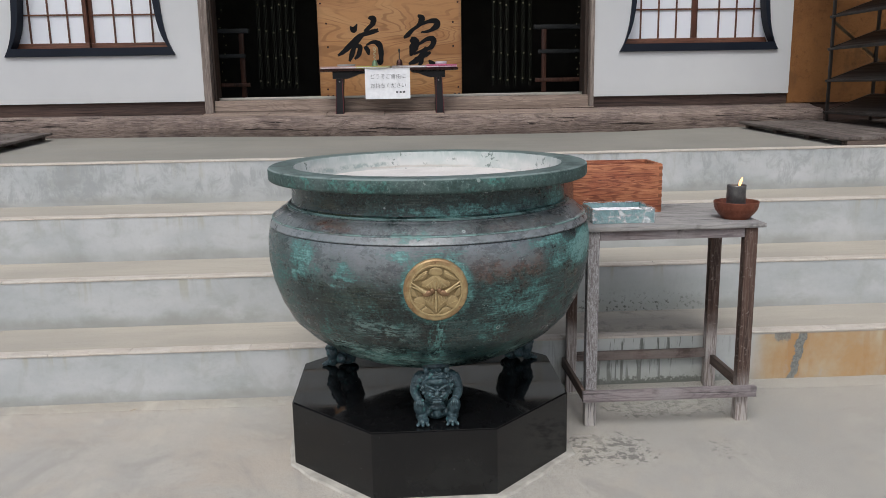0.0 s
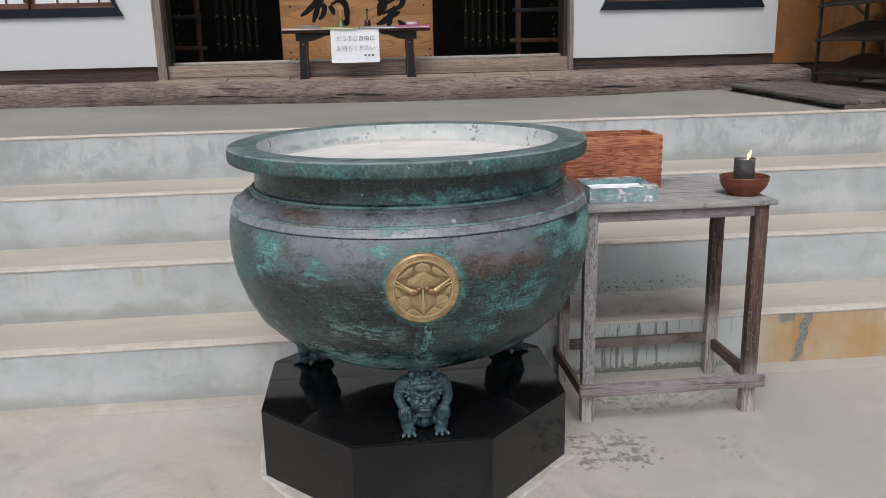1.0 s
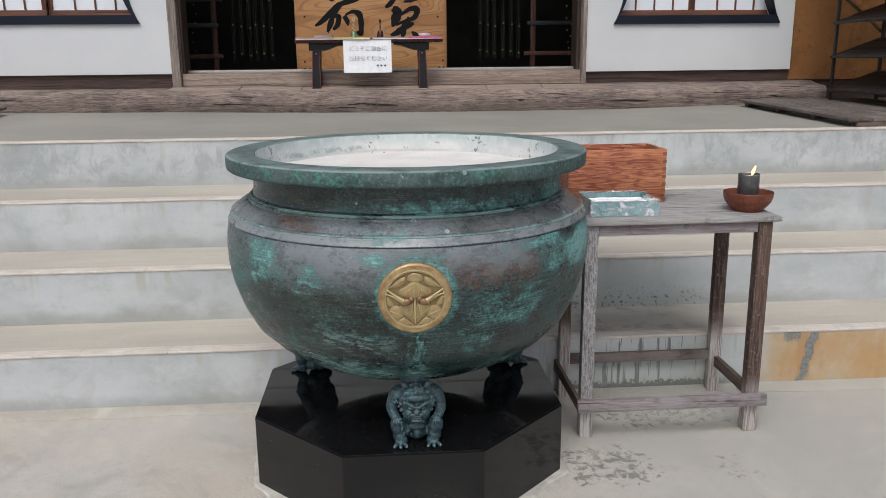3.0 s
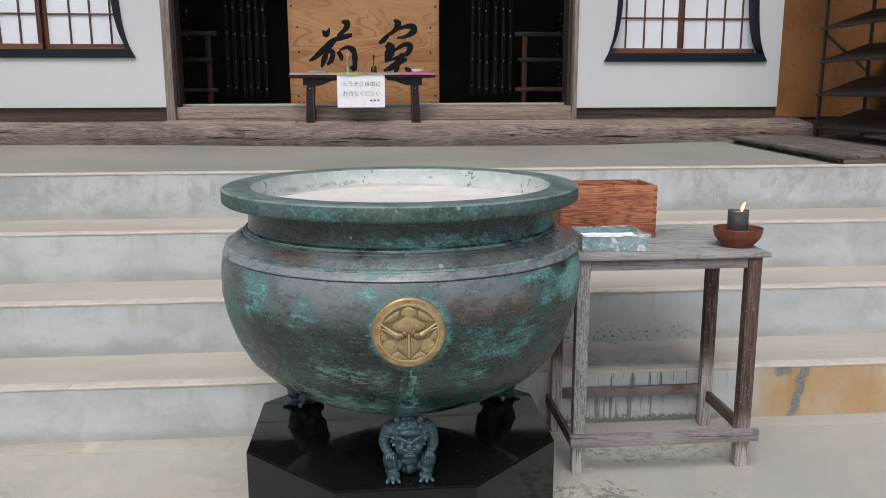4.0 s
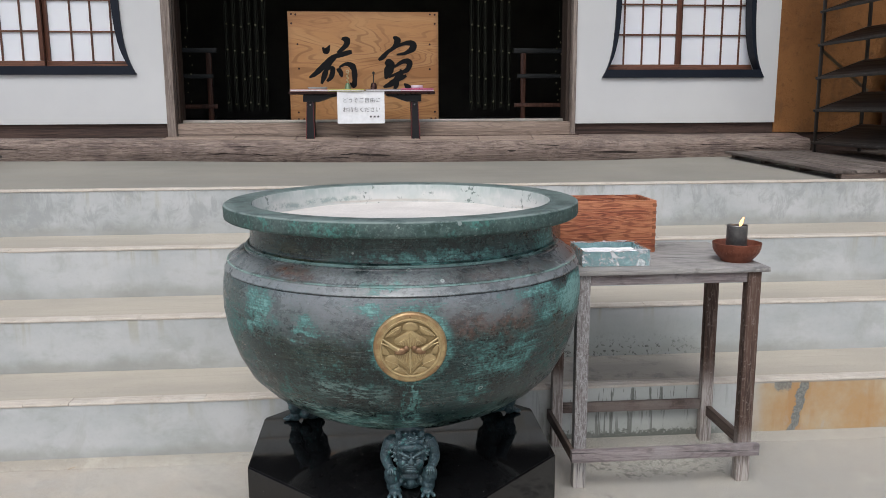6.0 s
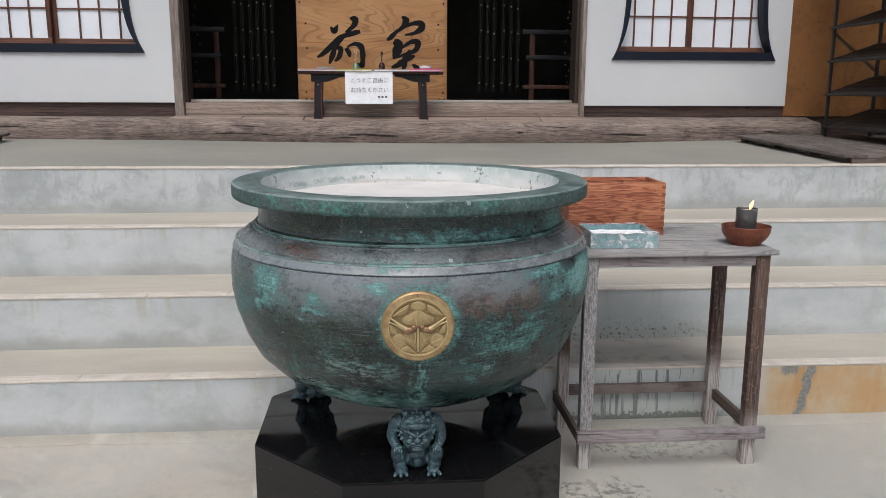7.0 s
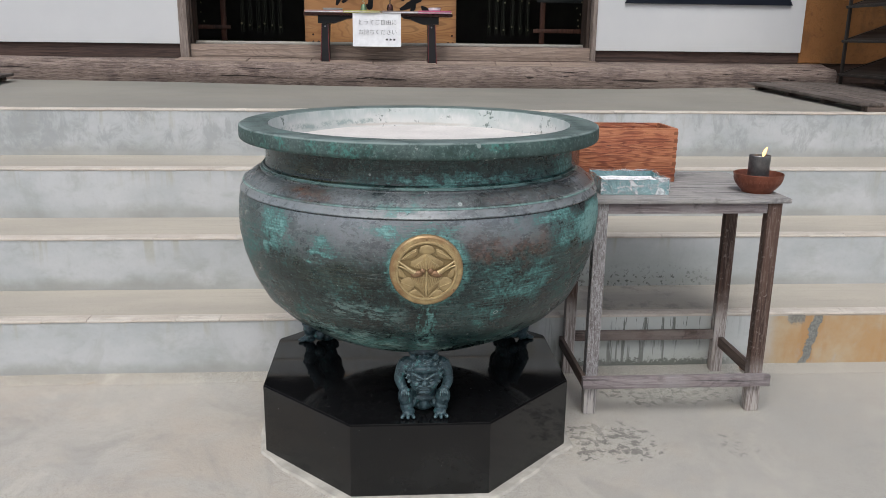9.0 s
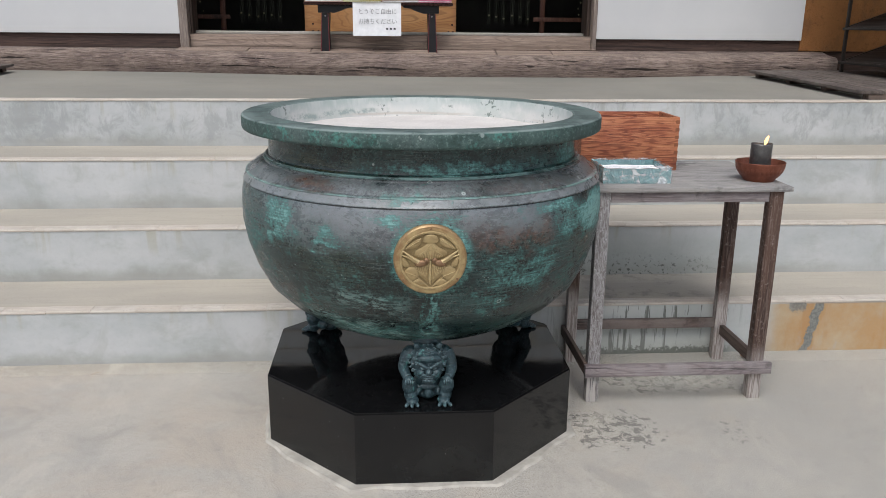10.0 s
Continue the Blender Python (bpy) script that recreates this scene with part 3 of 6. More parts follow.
def make_brass():
    """Old brass: bright where touched, reddened towards its rim; shade of the hollows put into the colour."""
    n = Nodes("worn_brass")
    v = n.obj()
    x, y, z = n.xyz(v)
    f = n.noise(v, 30.0, 5, 0.65)
    fine = n.noise(v, 160.0, 4, 0.7)
    edge = n.add("ShaderNodeNewGeometry").outputs["Pointiness"]
    col = n.mix(n.ramp(f, 0.35, 0.68), (0.46, 0.345, 0.175), (0.33, 0.235, 0.115))
    col = n.mix(n.ramp(edge, 0.485, 0.40, 0, 0.8), col, (0.115, 0.080, 0.042))
    col = n.mix(n.ramp(edge, 0.52, 0.60, 0, 0.6), col, (0.62, 0.50, 0.29))
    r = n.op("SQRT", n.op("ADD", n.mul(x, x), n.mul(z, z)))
    # shade between the raised leaves, put into the colour by depth
    hollow_shade = n.mul(n.ramp(y, -0.0152, -0.0108), n.ramp(r, 0.069, 0.067), n.ramp(fine, 0.3, 0.6, 0.7, 1.0))
    col = n.mix(n.mul(hollow_shade, 0.62), col, (0.165, 0.118, 0.055))
    red = n.mul(n.ramp(n.op("ADD", r, n.mul(n.op("SUBTRACT", f, 0.5), 0.05)), 0.072, 0.088), 0.55)
    col = n.mix(red, col, (0.255, 0.125, 0.060))
    col = n.mix(n.ramp(fine, 0.56, 0.68, 0, 0.4), col, (0.185, 0.125, 0.062))
    n.bump(fine, 0.15, 0.002)
    return n.done(col, n.ramp(f, 0.3, 0.7, 0.40, 0.56), 0.5)


def make_plaque_wood():
    """One wide zelkova plank: its year rings lie open as loops that sweep across the board."""
    n = Nodes("figured_zelkova_board")
    v = n.obj()
    turn = n.add("ShaderNodeMapping")
    n.link(v, turn.inputs["Vector"])
    turn.inputs["Rotation"].default_value = (0, radians(40), 0)
    turn.inputs["Scale"].default_value = (0.24, 1, 1.35)
    d = turn.outputs[0]
    field = n.noise(d, 2.7, 3, 0.4, 0.45)
    ring = n.op("SINE", n.mul(field, 210.0))
    wide = n.op("SINE", n.mul(field, 38.0))
    stretch = n.mapped(d, (0.10, 1, 1.2))
    pore = n.noise(stretch, 150.0, 5, 0.7)
    big = n.noise(d, 3.4, 4, 0.55, 0.8)
    col = n.mix(n.ramp(big, 0.34, 0.66), (0.50, 0.255, 0.105), (0.375, 0.175, 0.070))
    col = n.mix(n.ramp(wide, 0.0, 0.95, 0, 0.40), col, (0.56, 0.325, 0.150))
    where = n.ramp(n.noise(n.mapped(v, None, (4, 2, 8)), 3.2, 4, 0.6), 0.42, 0.64, 0.08, 0.55)
    col = n.mix(n.mul(n.ramp(ring, 0.35, 0.95), where), col, (0.215, 0.095, 0.040))
    col = n.mix(n.ramp(pore, 0.53, 0.66, 0, 0.40), col, (0.26, 0.125, 0.055))
    x, y, z = n.xyz(v)
    margin = n.op("MINIMUM", n.op("MINIMUM", x, n.op("SUBTRACT", 1.006, x)), n.op("MINIMUM", z, n.op("SUBTRACT", 0.72, z)))
    col = n.mix(n.mul(n.ramp(n.op("ADD", margin, n.mul(n.noise(v, 9.0, 4), 0.06)), 0.075, 0.03), 0.4), col, (0.25, 0.115, 0.055))
    n.bump(pore, 0.08, 0.002)
    return n.done(col, 0.48, 0.0, 0.3)


def make_box_wood():
    """Scorched and brushed cedar: an orange ground with dark red-brown year lines that stand proud."""
    n = Nodes("scorched_cedar")
    v0 = n.obj()
    v = n.mapped(v0, (0.075, 0.6, 1.0))
    field = n.noise(v, 11.0, 4, 0.5, 0.25)
    ring = n.op("SINE", n.mul(field, 190.0))
    fine = n.noise(n.mapped(v0, (0.05, 0.5, 1.0)), 260.0, 5, 0.72)
    patchy = n.noise(n.mapped(v0, (0.5, 1, 1.2)), 8.0, 4, 0.6)
    col = n.mix(n.ramp(patchy, 0.36, 0.64), (0.43, 0.165, 0.080), (0.285, 0.085, 0.042))
    col = n.mix(n.ramp(fine, 0.46, 0.38, 0, 0.6), col, (0.56, 0.27, 0.145))
    col = n.mix(n.mul(n.ramp(ring, 0.25, 0.95), n.ramp(patchy, 0.30, 0.62, 0.25, 0.85)), col, (0.140, 0.036, 0.019))
    col = n.mix(n.ramp(fine, 0.54, 0.62, 0, 0.7), col, (0.095, 0.026, 0.014))
    dash = n.ramp(n.noise(n.mapped(v0, (0.25, 1, 1.6), (2, 0, 3)), 75.0, 3, 0.6), 0.66, 0.70, 0, 0.8)
    col = n.mix(dash, col, (0.045, 0.015, 0.010))
    n.bump(n.op("ADD", n.mul(fine, 0.5), n.mul(ring, 0.25)), 0.4, 0.003)
    return n.done(col, 0.6, 0.0, 0.35)


def make_film():
    """Crumpled clear film over teal card."""
    n = Nodes("film_wrapped_teal_card")
    v = n.obj()
    f = n.noise(v, 26.0, 5, 0.7, 1.5)
    cr = n.noise(v, 14.0, 3, 0.6, 3.0)
    x, y, z = n.xyz(v)
    col = n.mix(n.ramp(f, 0.4, 0.65), (0.12, 0.235, 0.25), (0.17, 0.30, 0.31))
    n.bump(cr, 0.9, 0.012)
    m = n.done(col, 0.16, 0.0, 0.7)
    n.b.inputs["Coat Weight"].default_value = 0.6
    n.b.inputs["Coat Roughness"].default_value = 0.05
    return m


def make_clear_film():
    """Thin crinkled wrapping: mostly clear, with white glints painted along its creases."""
    n = Nodes("clear_crinkled_film")
    v = n.obj()
    cr = n.noise(n.mapped(v, (1, 1, 1.6)), 20.0, 4, 0.6, 2.0)
    fold = n.noise(n.mapped(v, (1, 1, 1.5)), 13.0, 2, 0.5, 1.2)
    crease = n.ramp(n.op("ABSOLUTE", n.op("SUBTRACT", fold, 0.5)), 0.016, 0.0)
    tight = n.ramp(n.op("ABSOLUTE", n.op("SUBTRACT", n.noise(n.mapped(v, (2.4, 2.4, 0.7), (3, 1, 4)), 22.0, 2, 0.5, 0.8), 0.5)), 0.022, 0.0)
    milky = n.ramp(n.noise(n.mapped(v, (1, 1, 1.4), (1, 5, 2)), 16.0, 3, 0.55, 0.6), 0.50, 0.64, 0.03, 0.50)
    veil = n.op("ADD", n.op("ADD", n.mul(crease, 0.26), n.mul(tight, 0.16)), milky)
    clear = n.add("ShaderNodeBsdfTransparent")
    both = n.add("ShaderNodeMixShader")
    n.put(both.inputs[0], veil)
    n.link(clear.outputs[0], both.inputs[1])
    n.link(n.b.outputs[0], both.inputs[2])
    n.link(both.outputs[0], n.out.inputs["Surface"])
    n.bump(cr, 0.8, 0.01)
    return n.done((0.82, 0.86, 0.88), 0.14, 0.0, 0.8)


CLEARFILM = make_clear_film()
GROUND, TREAD, PLATFORM, RISER, NOSING = make_ground(), make_tread(), make_platform(), make_riser(), make_nosing()
WHITE, OCHRE, BRONZE, LINING = make_wall_white(), make_wall_ochre(), make_bronze(), make_lining()
FOOTBRONZE, RIMBRONZE = make_foot_bronze(), make_rim_bronze()
GRANITE, BRASS, PLAQUE, BOXWOOD, FILM = make_granite(), make_brass(), make_plaque_wood(), make_box_wood(), make_film()


def make_log():
    """A grey weathered log: long silky grain that bends round knots, warm scuffs and dark damp blots."""
    n = Nodes("weathered_log")
    v0 = n.obj()
    bend = n.add("ShaderNodeCombineXYZ")
    n.put(bend.inputs[2], n.mul(n.noise(v0, 2.0, 2, 0.5), 0.05))
    vb = n.mapped(v0, None, bend.outputs[0])
    v = n.mapped(vb, (0.045, 1, 1))
    grain = n.noise(v, 260.0, 7, 0.76)
    mid = n.noise(v, 60.0, 5, 0.65)
    field = n.noise(n.mapped(vb, (0.16, 1, 1)), 7.0, 3, 0.5, 0.5)
    ring = n.op("SINE", n.mul(field, 150.0))
    blot = n.noise(n.mapped(v0, (0.8, 1, 1.2)), 6.0, 6, 0.7, 0.6)
    damp = n.noise(n.mapped(v0, (0.55, 1, 1.5), (3, 1, 2)), 5.0, 6, 0.7, 0.9)
    col = n.mix(n.ramp(mid, 0.34, 0.66), (0.350, 0.275, 0.235), (0.230, 0.172, 0.148))
    col = n.mix(n.ramp(blot, 0.46, 0.64, 0, 0.75), col, (0.150, 0.112, 0.102))
    col = n.mix(n.ramp(blot, 0.40, 0.30, 0, 0.75), col, (0.37, 0.295, 0.245))
    col = n.mix(n.ramp(damp, 0.58, 0.68, 0, 0.75), col, (0.075, 0.052, 0.046))
    col = n.mix(n.ramp(ring, 0.35, 0.95, 0, 0.14), col, (0.125, 0.092, 0.080))
    col = n.mix(n.ramp(grain, 0.50, 0.58, 0, 0.75), col, (0.070, 0.050, 0.045))
    col = n.mix(n.ramp(grain, 0.45, 0.37, 0, 0.6), col, (0.38, 0.315, 0.275))
    crack = n.ramp(n.noise(v, 60.0, 3, 0.5, 0.5), 0.655, 0.68)
    col = n.mix(n.mul(crack, 0.9), col, (0.022, 0.016, 0.014))
    spots = n.mul(n.ramp(n.noise(v0, 90.0, 4, 0.7), 0.62, 0.68), 0.5)
    col = n.mix(spots, col, (0.45, 0.40, 0.36))
    n.bump(n.op("SUBTRACT", n.op("ADD", grain, n.mul(ring, 0.12)), n.mul(crack, 0.7)), 0.8, 0.008)
    return n.done(col, 0.82, 0.0, 0.25)


LOG = make_log()
SILLWOOD = wood("weathered_sill", (0.35, 0.27, 0.225), (0.24, 0.178, 0.142), "X", 0.8, 26.0, 100.0, 0.5)
SILLDARK = wood("dark_sill", (0.085, 0.052, 0.042), (0.05, 0.032, 0.027), "X", 0.75, 22.0, 100.0, 0.4)
POSTWOOD = wood("weathered_post", (0.31, 0.258, 0.228), (0.185, 0.145, 0.125), "Z", 0.8, 36.0, 130.0, 0.6)
JAMBWOOD = wood("brown_jamb", (0.055, 0.038, 0.03), (0.035, 0.024, 0.02), "Z", 0.7, 9.0, 40.0, 0.4)
STANDTOP = wood("grey_weathered_plank", (0.33, 0.315, 0.305), (0.24, 0.225, 0.22), "X", 0.85, 45.0, 170.0, 0.6, (0.34, 0.32, 0.30))
STANDRAIL = wood("grey_weathered_rail", (0.27, 0.232, 0.235), (0.195, 0.16, 0.16), "X", 0.85, 45.0, 230.0, 0.6, (0.29, 0.262, 0.262))
SIDERAIL = wood("brown_side_rail", (0.13, 0.095, 0.08), (0.085, 0.06, 0.05), "Y", 0.8, 45.0, 170.0, 0.6)
PALLETWOOD = wood("pallet_slat_wood", (0.17, 0.14, 0.125), (0.10, 0.08, 0.072), "Y", 0.85, 30.0, 120.0, 0.6, (0.22, 0.19, 0.17), True)
PALLETJOIST = wood("pallet_joist_wood", (0.16, 0.12, 0.10), (0.09, 0.07, 0.06), "X", 0.85, 30.0, 120.0, 0.6)
RACKWOOD = wood("dark_rack_board", (0.034, 0.029, 0.026), (0.02, 0.017, 0.016), "Y", 0.6, 8.0, 40.0, 0.3)
SHOJIWOOD = wood("red_brown_lattice", (0.17, 0.07, 0.04), (0.105, 0.04, 0.024), "X", 0.55, 30.0, 120.0, 0.2)
SHOJISTILE = wood("red_brown_stile", (0.13, 0.05, 0.03), (0.085, 0.033, 0.02), "Z", 0.5, 10.0, 50.0, 0.2)
NAVY = plain("blue_black_lacquer", (0.006, 0.009, 0.018), (0.010, 0.014, 0.024), 6.0, 0.5, 0, 0.05, 60, 0.2)
paper_nodes = Nodes("shoji_paper")
PAPER = paper_nodes.done(paper_nodes.mix(paper_nodes.ramp(paper_nodes.noise(paper_nodes.obj(), 3.0, 4), 0.3, 0.7), (0.80, 0.815, 0.86), (0.76, 0.78, 0.835)), 0.85, 0.0, 0.2)
BLACKLACQ = plain("black_lacquer", (0.010, 0.010, 0.012), (0.016, 0.016, 0.018), 9.0, 0.45, 0, 0.05, 60, 0.25)
REDLACQ = plain("red_lacquer", (0.17, 0.02, 0.025), (0.11, 0.014, 0.018), 9.0, 0.42, 0, 0.05)
INK = plain("black_ink", (0.006, 0.006, 0.007), (0.010, 0.010, 0.011), 40.0, 0.7, 0, 0.1, 60, 0.2)
SHEET = plain("white_paper", (0.88, 0.88, 0.90), (0.85, 0.85, 0.88), 5.0, 0.8, 0, 0.05, 40)
GREYINK = plain("grey_ink", (0.045, 0.045, 0.05), (0.09, 0.09, 0.1), 60.0, 0.7, 0, 0.0)
PINK = plain("salmon_pamphlet", (0.62, 0.40, 0.36), (0.54, 0.34, 0.31), 14.0, 0.6, 0, 0.05)
LEMON = plain("lemon_pamphlet", (0.60, 0.56, 0.17), (0.52, 0.48, 0.13), 14.0, 0.6, 0, 0.05)
ROSE = plain("rose_pamphlet", (0.58, 0.13, 0.24), (0.5, 0.1, 0.2), 14.0, 0.6, 0, 0.05)
MAUVE = plain("mauve_pamphlet", (0.46, 0.38, 0.36), (0.40, 0.32, 0.31), 14.0, 0.6, 0, 0.05)
GLAZE = plain("pale_glaze", (0.46, 0.53, 0.54), (0.40, 0.47, 0.48), 14.0, 0.2, 0, 0.03)
WHITEGLAZE = plain("white_glaze", (0.7, 0.7, 0.74), (0.64, 0.64, 0.69), 14.0, 0.25, 0, 0.03)
VERDIGRIS = plain("verdigris_bell", (0.13, 0.21, 0.13), (0.20, 0.27, 0.16), 40.0, 0.4, 0.5, 0.1)
STUDGILT = plain("dulled_gilt", (0.36, 0.33, 0.22), (0.26, 0.24, 0.16), 50.0, 0.4, 0.8, 0.1)
GILT = plain("old_gilt", (0.62, 0.56, 0.38), (0.48, 0.43, 0.28), 50.0, 0.35, 0.8, 0.1)
DARKBELL = plain("brown_bell_metal", (0.07, 0.03, 0.025), (0.045, 0.02, 0.018), 40.0, 0.3, 0.6, 0.1)
COPPER = plain("hammered_copper", (0.27, 0.095, 0.058), (0.19, 0.062, 0.038), 30.0, 0.42, 0.55, 0.25, 120)
TIN = plain("dull_tin", (0.27, 0.265, 0.265), (0.15, 0.148, 0.15), 40.0, 0.42, 0.8, 0.1)
SOOT = plain("soot", (0.02, 0.017, 0.015), (0.035, 0.03, 0.027), 40.0, 0.9, 0, 0.2)
ASH = plain("pale_ash", (0.66, 0.62, 0.59), (0.58, 0.545, 0.52), 9.0, 0.95, 0, 0.35, 120, 0.1)
MORTAR = plain("pale_mortar", (0.50, 0.47, 0.42), (0.33, 0.31, 0.275), 16.0, 0.9, 0, 0.5, 90, 0.2)
STEEL = plain("dark_angle_iron", (0.026, 0.022, 0.02), (0.04, 0.033, 0.028), 20.0, 0.5, 0.4, 0.1)
BRACE = plain("zinc_brace", (0.20, 0.15, 0.09), (0.14, 0.11, 0.07), 20.0, 0.45, 0.6, 0.1)
TRACK = plain("aluminium_track", (0.50, 0.48, 0.44), (0.42, 0.40, 0.36), 20.0, 0.45, 0.7, 0.05)
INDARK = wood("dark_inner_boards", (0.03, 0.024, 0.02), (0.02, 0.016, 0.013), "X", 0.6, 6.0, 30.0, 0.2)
# the unlit hall's darkness is put into this wall colour
INSHADE = plain("inner_wall_shade", (0.05, 0.045, 0.04), (0.035, 0.032, 0.03), 3.0, 0.9)
BACKRAIL = wood("brown_back_rail", (0.155, 0.118, 0.105), (0.095, 0.066, 0.056), "X", 0.8, 45.0, 200.0, 0.6, (0.20, 0.17, 0.155))
RAILBROWN = wood("reddish_rail_wood", (0.135, 0.058, 0.038), (0.09, 0.038, 0.026), "Z", 0.5, 10.0, 44.0, 0.2)
RAILDARK = plain("dark_grey_lacquer", (0.034, 0.036, 0.038), (0.024, 0.026, 0.028), 8.0, 0.45, 0, 0.05, 60, 0.3)
BANNER = plain("dark_brocade", (0.020, 0.022, 0.015), (0.036, 0.036, 0.026), 60.0, 0.7, 0.2, 0.4, 90, 0.3)
PILLARWOOD = wood("old_pillar_wood", (0.14, 0.10, 0.082), (0.085, 0.06, 0.05), "Z", 0.8, 10.0, 34.0, 0.5)
DARKMETAL = plain("blackened_metal", (0.03, 0.03, 0.03), (0.05, 0.048, 0.045), 14.0, 0.5, 0.4, 0.15)
REDBRASS = plain("reddened_brass", (0.27, 0.165, 0.09), (0.20, 0.11, 0.06), 60.0, 0.5, 0.5, 0.1)
BOXEND = plain("cedar_end_grain", (0.27, 0.098, 0.044), (0.19, 0.066, 0.03), 40.0, 0.7)
STRAW = plain("bleached_stem", (0.42, 0.32, 0.22), (0.34, 0.25, 0.17), 60.0, 0.8)
LEAF = plain("dry_leaf", (0.42, 0.27, 0.17), (0.32, 0.19, 0.11), 30.0, 0.7)


def make_leg_wood():
    """Dark stained leg, bleached pale towards the ground where rain splashes it."""
    n = Nodes("stained_leg_wood")
    v0 = n.obj()
    v = n.mapped(v0, (1, 1, 0.05))
    x, y, z = n.xyz(n.pos())
    lines = n.noise(v, 230.0, 5, 0.7)
    col = n.mix(n.ramp(n.noise(v, 60.0, 3), 0.38, 0.62), (0.088, 0.052, 0.040), (0.048, 0.029, 0.023))
    col = n.mix(n.ramp(lines, 0.5, 0.6, 0, 0.6), col, (0.17, 0.125, 0.105))
    col = n.mix(n.ramp(n.noise(v0, 90.0, 4, 0.7), 0.58, 0.66, 0, 0.5), col, (0.26, 0.22, 0.20))
    lift = n.op("SUBTRACT", z, n.mul(n.op("SUBTRACT", y, 2.87), 0.4))
    bl = n.ramp(n.op("ADD", lift, n.mul(n.op("SUBTRACT", n.noise(v0, 9.0, 4), 0.5), 0.14)), 0.19, 0.05)
    col = n.mix(n.mul(bl, 0.95), col, n.mix(n.ramp(lines, 0.46, 0.58), (0.47, 0.43, 0.405), (0.24, 0.20, 0.185)))
    n.bump(lines, 0.5, 0.004)
    return n.done(col, 0.8, 0.0, 0.3)


def make_flaked_leg_wood():
    n = Nodes("flaking_grey_leg_wood")
    v = n.mapped(n.obj(), (1, 1, 0.05))
    lines = n.noise(v, 170.0, 5, 0.65)
    f = n.noise(n.mapped(n.obj(), (1, 1, 0.2)), 260.0, 6, 0.78)
    col = n.mix(n.ramp(f, 0.40, 0.60), (0.165, 0.145, 0.142), (0.345, 0.335, 0.338))
    col = n.mix(n.ramp(lines, 0.54, 0.62, 0, 0.6), col, (0.110, 0.088, 0.085))
    col = n.mix(n.ramp(n.noise(n.obj(), 200.0, 3, 0.7), 0.57, 0.66, 0, 0.6), col, (0.50, 0.49, 0.49))
    z = n.xyz(n.pos())[2]
    col = n.mix(n.mul(n.ramp(z, 0.16, 0.05), n.ramp(lines, 0.58, 0.48), 0.85), col, (0.50, 0.47, 0.445))
    n.bump(lines, 0.5, 0.004)
    return n.done(col, 0.85, 0.0, 0.3)


LEGWOOD, FLAKED = make_leg_wood(), make_flaked_leg_wood()
flame_nodes = Nodes("flame")
flame_nodes.b.inputs["Emission Color"].default_value = (1.0, 0.50, 0.16, 1)
flame_nodes.b.inputs["Emission Strength"].default_value = 3.0
FLAME = flame_nodes.done((0.9, 0.5, 0.15), 0.6)

# ---- mesh tools ----


def mesh_of(name, bm, material, smooth=None):
    bmesh.ops.recalc_face_normals(bm, faces=bm.faces)
    me = bpy.data.meshes.new(name)
    bm.to_mesh(me)
    bm.free()
    me.materials.append(material)
    if smooth:
        me.polygons.foreach_set("use_smooth", [True] * len(me.polygons))
        me.set_sharp_from_angle(angle=radians(smooth))
    return me


def part(name, bm, material, parent, label="", at=None, smooth=35):
    ob = new(name, mesh_of(name, bm, material, smooth))
    ob.parent = parent
    if at is not None:
        ob.matrix_basis = at
    if label:
        tagged(ob, label)
    return ob


def setting(name, bm, material, label, category, smooth=35):
    return tagged(new(name, mesh_of(name, bm, material, smooth)), label, category, kind="structure")


def thing(name, label, category, at=(0, 0, 0), turn=0.0, group=""):
    ob = new(name)
    ob.empty_display_size = 0.1
    ob.matrix_basis = pose(*at, 0, 0, turn)
    return tagged(ob, label, category, group)


def add_box(bm, x0, x1, y0, y1, z0, z1, bevel=0.0, m=None):
    vs = [bm.verts.new((x, y, z)) for x in (x0, x1) for y in (y0, y1) for z in (z0, z1)]
    fs = [bm.faces.new([vs[k] for k in q]) for q in ((0, 1, 3, 2), (4, 6, 7, 5), (0, 4, 5, 1), (2, 3, 7, 6), (0, 2, 6, 4), (1, 5, 7, 3))]
    if bevel > 0:
        es = list({e for f in fs for e in f.edges})
        out = bmesh.ops.bevel(bm, geom=es, offset=bevel, segments=2, affect="EDGES", profile=0.6)
        vs = list({v for f in out["faces"] for v in f.verts} | {v for v in vs if v.is_valid})
    if m is not None:
        bmesh.ops.transform(bm, matrix=m, verts=[v for v in vs if v.is_valid])
    return bm


def box(x0, x1, y0, y1, z0, z1, bevel=0.0, m=None):
    return add_box(bmesh.new(), x0, x1, y0, y1, z0, z1, bevel, m)


def add_lathe(bm, profile, segs=48, at=(0, 0, 0)):
    rows = []
    for r, z in profile:
        if r < 1e-5:
            rows.append([bm.verts.new((at[0], at[1], at[2] + z))])
        else:
            rows.append([bm.verts.new((at[0] + r * math.cos(2 * math.pi * k / segs), at[1] + r * math.sin(2 * math.pi * k / segs), at[2] + z)) for k in range(segs)])
    for a, b in zip(rows, rows[1:]):
        for k in range(segs):
            q = [a[k % len(a)], a[(k + 1) % len(a)], b[(k + 1) % len(b)], b[k % len(b)]]
            q = list(dict.fromkeys(q))
            if len(q) > 2:
                bm.faces.new(q)
    return bm


def lathe(profile, segs=48, at=(0, 0, 0)):
    return add_lathe(bmesh.new(), profile, segs, at)


